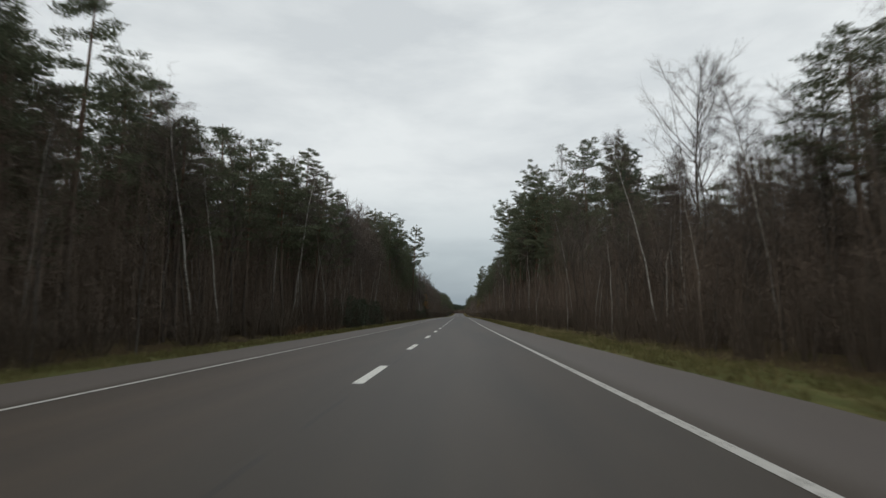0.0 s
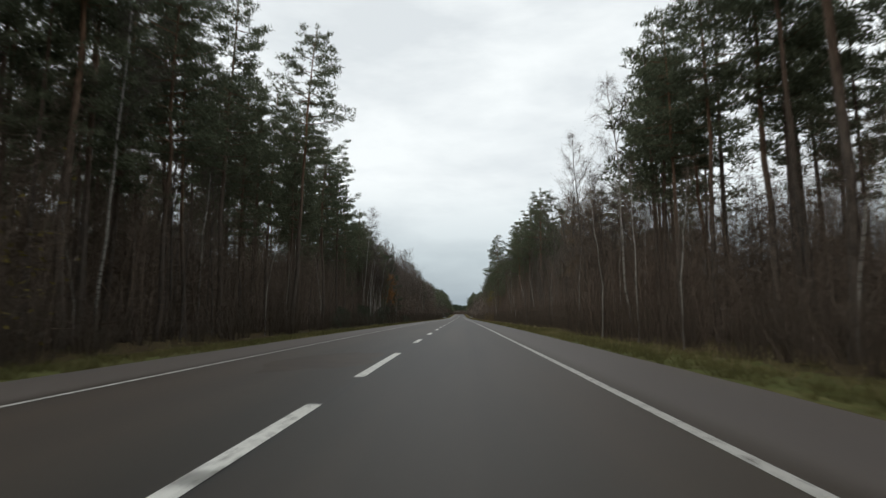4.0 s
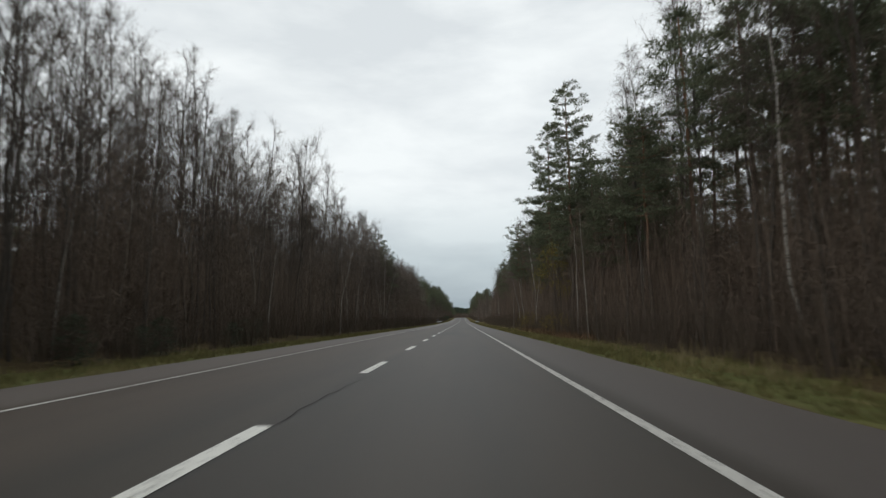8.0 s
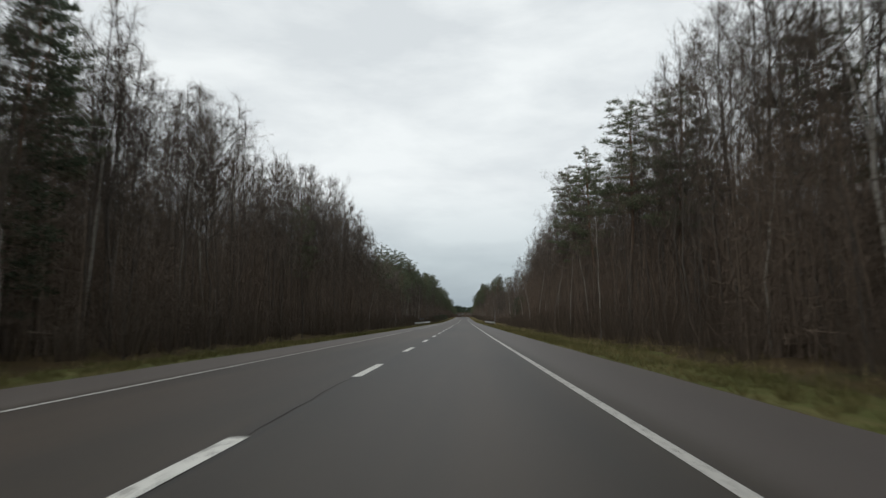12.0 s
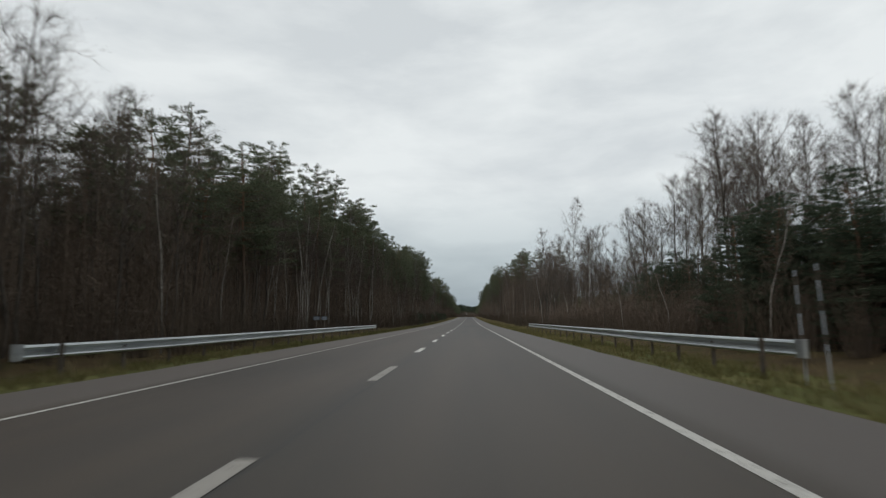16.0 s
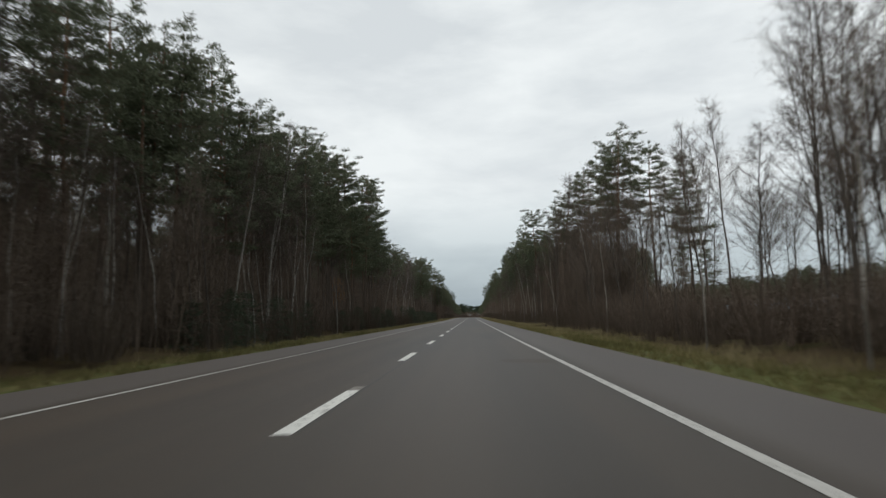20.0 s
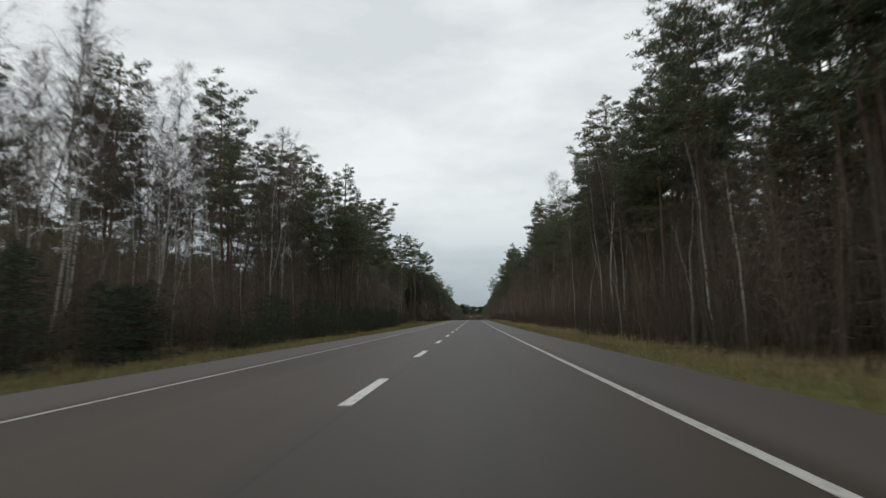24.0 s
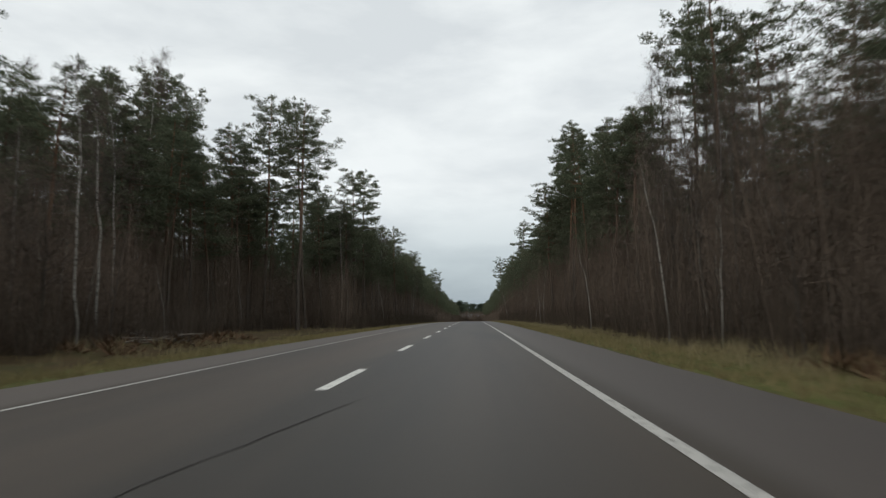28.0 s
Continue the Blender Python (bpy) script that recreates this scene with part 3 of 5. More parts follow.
def make_kinds():
    """The master trees: kind -> list of (thing, natural height)."""
    kinds = {}
    p_lab = "tall Scots pine with a reddish upper trunk at the forest edge"
    kinds["P"] = [(tree_thing("pine_tree", pine(10 + i, 20, cf, sp, wh, 44, tp, gp, 0.14, sg), (PINE_BARK, PINE_BARK, NEEDLES), p_lab, "pine", "roadside pines"), 20.0)
                  for i, (cf, sp, wh, tp, gp, sg) in enumerate([(0.48, 2.8, 13, 0.4, 0.15, 0.0), (0.53, 2.7, 12, 0.6, 0.18, 0.1), (0.42, 2.9, 14, 0.25, 0.12, 0.15),
                                                                (0.58, 2.5, 10, 0.6, 0.25, 0.0), (0.50, 3.0, 12, 0.8, 0.22, 0.1), (0.60, 2.7, 10, 0.7, 0.18, 0.05)])]
    kinds["Q"] = [(tree_thing("pine_tree", pine(25 + i, 20, cf, sp, wh, 44, tp, 0.22, 0.12, 0.0), (PINE_BARK, PINE_BARK, NEEDLES),
                              "slim tall pine with a bare trunk and a small high crown", "pine", "roadside pines"), 20.0)
                  for i, (cf, sp, wh, tp) in enumerate([(0.66, 2.0, 8, 0.5), (0.72, 2.3, 7, 0.8), (0.62, 1.7, 10, 0.3)])]
    kinds["N"] = [(tree_thing("pine_tree", pine(35 + i, 20, cf, sp, wh, 44, 0.05, 0.10, 0.13, 0.0), (PINE_BARK, PINE_BARK, NEEDLES),
                              "pointed pine of middle age with a long tapering crown", "pine", "roadside pines"), 20.0)
                  for i, (cf, sp, wh) in enumerate([(0.36, 2.7, 17), (0.44, 2.4, 15), (0.30, 2.9, 18)])]
    kinds["L"] = [(tree_thing("pine_tree", pine(31, 20, 0.50, 3.9, 17, 62, 1.0, 0.06, 0.19, 0.0), (PINE_BARK, PINE_BARK, NEEDLES),
                              "lone old pine with a broad open crown above low woods", "pine", "roadside pines"), 20.0)]
    kinds["S"] = [(tree_thing("young_pine_tree", pine(40 + i, 17, 0.10, 2.6, 20, 44, 0.25, 0.05, 0.11), (PINE_BARK, PINE_BARK, DARK_NEEDLES),
                              "dense dark green young pine, needled almost to the ground", "pine", "dense young pines"), 17.0) for i in range(3)]
    kinds["C"] = [(tree_thing("small_conifer", spruce(50 + i, 6.5, 2.3, 0.02, 52, 7, 6), (PINE_BARK, PINE_BARK, DARK_NEEDLES),
                              "small bushy dark conifer standing in the undergrowth", "conifer", "small conifers"), 6.5) for i in range(3)]
    kinds["A"] = [(tree_thing("bare_tree", bare(60 + i, 18, sp, cf, br, 48, 0.0, ri, 0.085, 0.9, fk), (GREY_BARK, GREY_BARK, PALE_TWIGS),
                              "leafless grey-brown alder with fine upright twigs", "bare tree", "leafless trees"), 18.0)
                  for i, (sp, cf, br, ri, fk) in enumerate([(2.6, 0.35, 34, 1.0, False), (3.0, 0.42, 32, 0.9, True), (2.2, 0.30, 36, 1.2, False),
                                                            (2.8, 0.5, 30, 1.3, True), (2.0, 0.45, 30, 1.1, False)])]
    kinds["B"] = [(tree_thing("birch_tree", bare(80 + i, 18, sp, cf, 30, 46, dr, 0.85, 0.068, ln, fk), (BIRCH_BARK, GREY_BARK, BIRCH_TWIGS),
                              "slender leafless birch with a white flecked trunk", "birch", "birches"), 18.0)
                  for i, (sp, cf, dr, ln, fk) in enumerate([(2.3, 0.42, 0.5, 1.0, False), (1.9, 0.5, 0.7, 1.8, False), (2.6, 0.38, 0.35, 0.6, True), (1.6, 0.55, 0.3, 2.6, False)])]
    kinds["D"] = [(tree_thing("dead_tree", bare(95 + i, 17, 3.4, 0.38, 15, 8, -0.1, 1.0, 0.16, 0.8, True, 0.02), (GREY_BARK, GREY_BARK, PALE_TWIGS),
                              "dead forked tree with a few thick bare limbs", "dead tree", "dead trees"), 17.0) for i in range(2)]
    kinds["O"] = [(tree_thing("oak_tree", leafy(110, 8.6, 1.7, 2300, 0.15, 0.42), (GREY_BARK, GREY_BARK, OAK_LEAVES),
                              "young oak still holding rust-orange leaves", "oak", "trees in autumn leaf"), 8.6)]
    kinds["Y"] = [(tree_thing("maple_tree", leafy(111, 9.4, 3.0, 3400, 0.14, 0.42), (GREY_BARK, GREY_BARK, YELLOW_LEAVES),
                              "broad tree with thinning yellow autumn leaves", "maple", "trees in autumn leaf"), 9.4)]
    kinds["F"] = [(tree_thing("aspen_tree", leafy(112, 16, 2.5, 5200, 0.10, 0.42, 30), (GREY_BARK, GREY_BARK, PALE_LEAVES),
                              "tree with sparse faded orange leaves", "aspen", "trees in autumn leaf"), 16.0)]
    kinds["T"] = [(tree_thing("sapling", bare(120 + i, 9, 1.0, 0.25, 22, 16, 0.0, 1.6, 0.036, ln, False, 0.008), (bk, GREY_BARK, TWIGS),
                              lab, "sapling", "saplings"), 9.0)
                  for i, (ln, bk, lab) in enumerate([(0.6, GREY_BARK, "thin leafless sapling at the edge of the verge"), (1.2, BIRCH_BARK, "thin pale birch sapling leaning over the verge"),
                                                     (0.9, BIRCH_BARK, "thin pale birch sapling leaning over the verge"), (0.4, GREY_BARK, "thin leafless sapling at the edge of the verge")])]
    return kinds


used = {}


def plant(kinds, kind, x, y, h, rng):
    """Sets one tree of that kind and height; the masters themselves are used first."""
    pool = kinds[kind]
    i = int(rng.integers(0, len(pool)))
    master, natural = pool[i]
    s = h / natural
    wide = s ** 0.6 * rng.uniform(0.9, 1.12)
    m = spot(x, y, float(ground_z(x, y)) - 0.06, rng.uniform(0, 6.28), s, wide, (rng.normal() * 0.018, rng.normal() * 0.018))
    if (kind, i) not in used:
        used[kind, i] = True
        master.matrix_basis = m
        return master
    ob = copy_thing(master, Matrix.Identity(4))
    ob.matrix_basis = m
    return ob


# The trees that stand out against the sky: kind, x, y, height; stretch by stretch.
HEROES = []
HEROES.append([  # left verge, from y = 21
    ("B", -14.5, 21, 10), ("N", -18, 25, 15.2), ("N", -16, 33, 15.6), ("A", -20, 37, 17.8),
    ("N", -19, 54, 17.2), ("N", -14.7, 60, 18.6), ("N", -15, 70, 18.6), ("N", -14, 75, 17.3), ("F", -15.5, 79, 13.5),
    ("B", -17, 88, 17.8), ("A", -15, 88, 15.2), ("A", -16, 96, 16.6), ("A", -14, 101, 13.4),
    ("A", -15, 104, 15.3), ("A", -17, 110, 18.6), ("B", -16, 111, 18.5), ("A", -18, 113, 22.3),
    ("A", -17, 116, 19.8), ("P", -16, 120, 22.9), ("P", -17, 126, 23), ("P", -14, 130, 23.9), ("P", -16, 136, 23.5), ("P", -15.5, 141, 24), ("P", -14, 145, 25),
    ("P", -11, 151, 24.2), ("P", -16, 160, 22.5), ("P", -14.5, 165, 22), ("P", -16.5, 169, 22.5), ("P", -13.8, 173, 21.5),
    ("P", -15.5, 177, 22), ("P", -14, 181.5, 21), ("N", -14, 186, 16.7),
])
HEROES.append([  # left verge, from y = 191
    ("N", -15, 191, 16.2), ("N", -16, 197, 15), ("N", -17, 207, 17.6), ("N", -15, 210, 14.9),
    ("N", -16, 212, 17.9), ("P", -16, 214, 16.9), ("O", -11.7, 215, 8.9), ("P", -17, 218, 18.8),
    ("A", -17, 221, 18.8), ("N", -15, 222, 16.1), ("N", -15, 226.5, 15.5), ("N", -16.5, 230, 16), ("B", -18, 225, 19.8), ("A", -15, 236, 18),
    ("A", -16, 243, 18.9), ("A", -17, 247, 19), ("A", -15, 252, 17.6), ("A", -15, 261, 18.3),
    ("A", -15, 275, 19.6), ("B", -15, 279, 20), ("A", -17, 281, 17.3), ("A", -17, 293, 22.8),
    ("B", -14, 297, 16.6), ("A", -17, 303, 19.6),
])
HEROES.append([  # left verge, from y = 314
    ("A", -15, 314, 19.7), ("A", -18, 319, 19.4), ("B", -16, 322, 20.8), ("A", -16, 324, 21),
    ("B", -15, 327, 18.8), ("A", -16, 333, 21), ("P", -15, 334, 19.6), ("P", -14, 337, 16.3),
    ("A", -13.5, 343, 13.3), ("S", -15, 346, 14.6), ("P", -16, 349, 15.8), ("B", -15, 350, 15.5),
    ("B", -16, 352, 14.6), ("A", -15, 360, 16.5), ("B", -16, 361, 16.9), ("B", -17, 369, 18.7),
    ("A", -15, 374, 16), ("P", -15, 385, 13.6), ("A", -15, 389, 19.2), ("A", -17, 393, 20.4),
    ("A", -16, 405, 18.8), ("A", -16, 412, 19.7),
])
HEROES.append([  # left verge, from y = 424
    ("A", -16, 424, 20.1), ("A", -15, 454, 13.1), ("A", -16, 457, 13.5), ("P", -20, 460, 13.5),
    ("A", -17, 464, 14.3), ("P", -19, 471, 15.5), ("P", -20, 477, 18.1), ("P", -18, 484, 15), ("P", -17.5, 489, 14.5), ("P", -19.5, 494, 17), ("P", -22, 502, 21.5),
    ("P", -24, 508, 24.2), ("P", -21, 514, 21.4), ("P", -20, 521, 24.9), ("P", -16, 524, 16.3),
    ("P", -20, 525, 24.3), ("P", -17, 529, 18.8), ("P", -18, 534, 21.2), ("P", -18, 538, 22.3),
    ("P", -19, 541, 23.6), ("P", -17, 544, 20.1), ("P", -17, 555, 19.7), ("P", -18, 572, 17),
    ("P", -17, 575, 18.5), ("P", -16, 578, 18.5),
])
HEROES.append([  # left verge, from y = 583
    ("P", -17, 583, 18.5), ("P", -16, 586, 18.5), ("P", -15, 594, 14.9), ("B", -12.6, 597.5, 15), ("O", -15, 619, 6.2), ("P", -20, 595, 24.5),
    ("P", -16, 597, 20.8), ("P", -16, 601, 19.1), ("P", -17, 608, 22.3), ("P", -17, 612, 23.8),
    ("P", -15.5, 618, 22.6), ("P", -18, 622, 24.6), ("P", -15, 622, 22.8), ("P", -15, 625, 23.2),
    ("P", -13, 628, 21.2), ("P", -14.5, 640, 23.2), ("P", -15, 644, 25.1), ("A", -18, 679, 19.3),
    ("B", -30, 685, 15.5), ("B", -30, 689, 17.1), ("P", -28, 694, 19), ("B", -28, 700, 16.5),
    ("P", -24, 701, 20.9), ("P", -18, 707, 20.8),
])
HEROES.append([  # left verge, from y = 709
    ("P", -30, 709, 19.6), ("B", -27, 713, 20.1), ("B", -24, 713, 19.3), ("P", -22, 717, 20.4),
    ("B", -20, 722, 19.8), ("P", -20, 722, 20.1), ("P", -20, 731, 23), ("P", -14, 732, 20.3),
    ("P", -19, 735, 22.1), ("A", -20, 748, 21.9), ("P", -18.5, 752, 19.5), ("P", -19, 758, 20.3), ("A", -18, 761, 19), ("L", -17.6, 771, 23),
    ("B", -20, 778, 12.6), ("B", -22, 782, 14.8), ("B", -22, 789, 16.2), ("B", -15.5, 803, 13.5), ("B", -16.6, 806, 13), ("P", -36, 817, 20.3),
    ("P", -34, 820, 21.8), ("B", -32, 823, 24), ("P", -36, 825, 20.3), ("P", -32, 828, 24.5),
    ("B", -28, 828, 27.5), ("P", -24, 830, 23.3),
])
HEROES.append([  # left verge, from y = 832
    ("P", -28, 832, 25.8), ("P", -30, 835, 27.4), ("P", -22.5, 837, 22), ("P", -24.5, 840, 23), ("P", -16, 838, 25.5), ("P", -21, 842, 27.4),
    ("P", -17.5, 846, 27.5), ("P", -34, 849, 27.5), ("P", -15, 863, 23.3), ("P", -15, 870, 24.4),
    ("P", -13, 894, 19.4), ("P", -13, 1019, 22.7),
])
HEROES.append([  # right verge, from y = 18
    ("P", 14, 18, 10.3), ("A", 18, 28, 12.8), ("A", 15, 34, 16.6), ("P", 18, 53, 10.7),
    ("P", 20, 60, 13.7), ("S", 19, 63, 16.7), ("A", 20, 67, 23), ("P", 17, 70, 22.2),
    ("S", 22, 72, 21.9), ("P", 20, 72, 22.6), ("A", 17, 77, 23.7), ("P", 14, 85, 22.1),
    ("P", 13, 88, 20.1), ("P", 14, 93, 25.2), ("P", 12.5, 97, 23.9), ("P", 18, 91, 22), ("P", 17, 97, 22), ("P", 19, 101, 23), ("P", 15, 102, 22.5), ("P", 14, 107, 23.5), ("P", 16, 112, 24), ("P", 12.5, 118, 23.3),
    ("P", 12.6, 124, 25.6), ("A", 14, 163, 19), ("D", 14, 171, 17), ("B", 20, 170, 19.6), ("F", 17, 186, 17),
    ("Q", 22, 193, 17.7), ("A", 16, 195, 19.9),
])
HEROES.append([  # right verge, from y = 197
    ("P", 14, 197, 20.5), ("Q", 27, 197, 20.8), ("B", 20, 198, 20.2), ("Q", 25, 203, 21.5),
    ("Q", 30, 208, 24.5), ("P", 15, 222, 20.2), ("P", 14, 229, 20.4), ("A", 15, 248, 22.2),
    ("A", 16, 253, 23), ("B", 18, 259, 23.7), ("B", 17, 264, 25.2), ("N", 12, 270, 24),
    ("Y", 12, 276, 9.4), ("P", 12.5, 283, 23.4), ("P", 15, 289, 18.2), ("P", 15, 300, 14.3),
    ("B", 13, 304, 19), ("P", 16, 313, 19.3), ("A", 17, 314, 23.2), ("B", 15, 326, 23.1),
    ("B", 15, 329, 23.2), ("P", 15, 333, 17.8),
])
HEROES.append([  # right verge, from y = 335
    ("B", 15, 335, 22.1), ("B", 15, 343, 20.9), ("A", 15, 350, 18.6), ("P", 18, 350, 14.8),
    ("A", 15, 353, 16.9), ("P", 15, 360, 16.1), ("P", 13.5, 366, 16.4), ("P", 14, 379, 17.3),
    ("A", 18, 382, 17.9), ("P", 14.5, 389, 18.1), ("A", 18, 389, 21.1), ("A", 17, 434, 18.4),
    ("A", 16, 441, 17.2), ("A", 22, 463, 13.1), ("A", 23, 472, 14.5), ("A", 22, 475, 15.8),
    ("A", 22, 480, 17.8), ("A", 20, 486, 13.9), ("A", 23, 492, 15.8), ("B", 24, 495, 15.7),
    ("A", 22, 496, 13.5), ("A", 22, 504, 14.6),
])
HEROES.append([  # right verge, from y = 507
    ("A", 24, 507, 14.7), ("A", 24, 510, 16.8), ("B", 18, 515, 14), ("A", 20, 521, 14),
    ("A", 26, 525, 11), ("A", 24, 529, 14), ("A", 22, 532, 16.5), ("D", 15, 537, 12),
    ("A", 22, 538, 16.5), ("A", 16, 542, 18), ("A", 20, 542, 14.8), ("D", 15, 546, 16.1),
    ("B", 21.4, 548, 25), ("A", 24, 549, 16.5), ("A", 22, 553, 17), ("A", 14, 566, 16), ("B", 28, 569, 18.8),
    ("A", 18, 570, 14.2), ("B", 22, 574, 15.8), ("A", 20, 575, 17), ("A", 24, 576, 20.5),
    ("A", 22, 581, 17.6), ("A", 24, 585, 22.8),
])
HEROES.append([  # right verge, from y = 594
    ("A", 26, 594, 11.3), ("A", 24, 598, 20.4), ("A", 27, 610, 21), ("P", 18, 611, 21.4),
    ("P", 18.5, 616, 21.2), ("A", 28, 617, 21), ("P", 23.5, 617, 21.5), ("A", 30, 619, 25.2),
    ("P", 19.4, 620, 21.9), ("P", 16.2, 622, 20), ("P", 32, 629, 23.8), ("P", 15.2, 634, 20.7),
    ("P", 13.7, 649, 19.8), ("P", 14, 680, 19.9), ("P", 16, 688, 21), ("P", 14, 693, 19), ("P", 15.5, 700, 21), ("B", 13, 707, 10), ("P", 14, 712, 20.5),
    ("P", 14, 722, 20.8), ("P", 16, 732, 20.8), ("B", 14, 743, 20.1), ("B", 18, 759, 26.1),
    ("B", 16, 768, 15.3), ("P", 20, 778, 16.9),
])
HEROES.append([  # right verge, from y = 785
    ("P", 16, 785, 26), ("P", 17.5, 788, 22.9), ("S", 17, 791, 25.8), ("P", 20, 802, 15.3),
    ("P", 22, 808, 18), ("Q", 17, 813, 22.7), ("Q", 20, 813, 20.2), ("Q", 20, 819, 23.4),
    ("A", 17, 821, 21.6), ("Q", 19, 824, 26.1), ("B", 17, 827, 22.5), ("Q", 13, 840, 21.7),
    ("P", 18, 843, 20.8), ("Q", 13, 844, 21.9), ("Q", 14, 847, 24.3), ("P", 14, 855, 23.4),
    ("P", 14, 918, 23.9), ("P", 14, 1021, 26.9),
])

# Mixed woods between them: from, to, front row's x, top height, height of the brown brush, kinds by weight.
WOODS_LEFT = [
    (-12, 70, 12.0, 15.5, 13.5, "NNNPPAB"), (70, 118, 12.0, 19, 13, "AAABBB"), (118, 160, 12.5, 21, 13, "PPPPPBA"), (160, 200, 12.5, 20, 12, "PPNNPB"),
    (200, 230, 12.5, 14, 11, "NSBAB"), (230, 330, 12.5, 18, 13, "AAAAB"), (330, 425, 12.5, 18.5, 14, "AAABB"), (425, 480, 12.5, 14, 13.5, "AAAPPB"),
    (480, 500, 15, 15.5, 12, "PPPBB"), (500, 515, 15, 17, 12.5, "PPPBB"), (515, 530, 15, 19.5, 14, "PPPBB"), (530, 600, 12.5, 18, 14, "PPPPAB"), (600, 660, 12.5, 19, 11, "PPPPPAB"), (660, 712, 13.5, 15, 8, "BBBTA"),
    (712, 750, 14, 19, 11, "PPPAB"), (750, 808, 16, 10, 11.5, "TTBBA"), (808, 850, 20, 19, 16, "PQPB"), (850, 960, 13, 19, 11, "PPPPB")]
WOODS_RIGHT = [
    (-12, 50, 12, 11, 10, "AAABT"), (50, 60, 12, 12.5, 11, "AAPT"), (60, 90, 12.5, 17.5, 12, "APPB"), (90, 150, 12, 21, 11, "PPPPQB"), (150, 174, 12, 14, 11.5, "AAFBT"), (174, 200, 12, 13, 5.0, "AAT"), (200, 252, 12, 20, 14, "PPPPAB"),
    (252, 305, 12, 17.5, 13, "PPPAAB"), (305, 345, 12, 20.5, 14.5, "PPPAAB"), (345, 400, 12.5, 18, 14, "AAAAB"), (400, 447, 12.5, 17, 13, "AAAAB"), (447, 518, 14.5, 8, 5.0, "TTTTA"),
    (518, 606, 12.3, 12, 4.2, "AAAT"), (606, 650, 13, 17.5, 17, "PPAAB"), (650, 770, 12, 18, 11.5, "PPPPB"), (770, 820, 12, 14, 14, "TBBAP"), (820, 960, 12, 19, 14, "PQPQB")]


def plant_woods(kinds):
    taken = []
    for heroes in HEROES:
        for kind, x, y, h in heroes:
            plant(kinds, kind, x, y, h, np.random.default_rng(int(y * 100) + int(abs(x) * 7)))
            taken.append((x, y))
    taken = np.array(taken)
    for sign, woods in ((-1, WOODS_LEFT), (1, WOODS_RIGHT)):
        for y0, y1, front, top, brush, mix in woods:
            rng = np.random.default_rng(5000 + sign * 2000 + y0)
            y = y0 + 1.0
            while y < y1:
                x = sign * (front + abs(rng.normal()) * 2.6 + rng.uniform(0, 1.6))
                if np.min(np.hypot(taken[:, 0] - x, (taken[:, 1] - y) * 1.0)) > 1.5:
                    kind = mix[int(rng.integers(0, len(mix)))]
                    h = top * rng.uniform(0.68, 1.0)
                    if kind in "TC":
                        h = min(h, rng.uniform(4.5, 9))
                    plant(kinds, kind, x, y, h, rng)
                y += rng.uniform(2.4, 5.0)
            # saplings and pale stems in front
            y = y0 + 0.5
            while y < y1:
                x = sign * (front - 1.0 + rng.uniform(-0.9, 1.6))
                plant(kinds, "T", x, y, rng.uniform(4.5, 9.5) * min(1.0, top / 12), rng)
                y += rng.uniform(4.5, 10.0)


def clear_unused(kinds):
    """Masters that no wood called for are taken out again."""
    for kind, pool in kinds.items():
        for i, (master, _) in enumerate(pool):
            if (kind, i) not in used:
                for ob in (*master.children_recursive, master):
                    bpy.data.objects.remove(ob)


# ---------------------------------------------------------------- the wood behind, undergrowth, grass
def stamp(target, packed, xs, ys, zs, turns, scales, wides):
    """Copies of one packed shape into a target at many places at once."""
    verts, groups = packed
    n, k = len(xs), len(verts)
    c, s = np.cos(turns), np.sin(turns)
    vx = (verts[None, :, 0] * c[:, None] - verts[None, :, 1] * s[:, None]) * wides[:, None] + xs[:, None]
    vy = (verts[None, :, 0] * s[:, None] + verts[None, :, 1] * c[:, None]) * wides[:, None] + ys[:, None]
    vz = verts[None, :, 2] * scales[:, None] + zs[:, None]
    target.v.append(np.stack([vx, vy, vz], -1).reshape(-1, 3))
    for (slot, _), faces in groups.items():
        f = faces[None] + (np.arange(n) * k)[:, None, None] + target.count
        target.f.append((f.reshape(-1, faces.shape[1]), slot))
    target.count += n * k


def joined(shapes):
    """Several shapes as one, each with a slot of its own."""
    s = Shape()
    for slot, shape in enumerate(shapes):
        for verts, faces, _ in shape.arrays():
            s.add(verts, faces, slot)
    return s


def far_pine(seed, hubs=40, rx=0.9, count=8, size=0.8):
    rng = np.random.default_rng(seed)
    trunk, needles = Shape(), Shape()
    pts, rad = stem(rng, 20, 0.15, 0.03, 0.4, 3)
    trunk.tube(pts, rad, 4)
    for i in range(hubs):
        k = rng.uniform(0, 1)
        z = 20 * (0.45 + 0.53 * k)
        r = (3.0 * math.sqrt(1 - k * k) + 0.2) * rng.uniform(0.2, 1.0)
        a = rng.uniform(0, 6.28)
        pad(needles, rng, along(pts, z) + np.array([math.cos(a) * r, math.sin(a) * r, 0]), rx, rx * 0.5, count, size)
    return joined((trunk, needles))


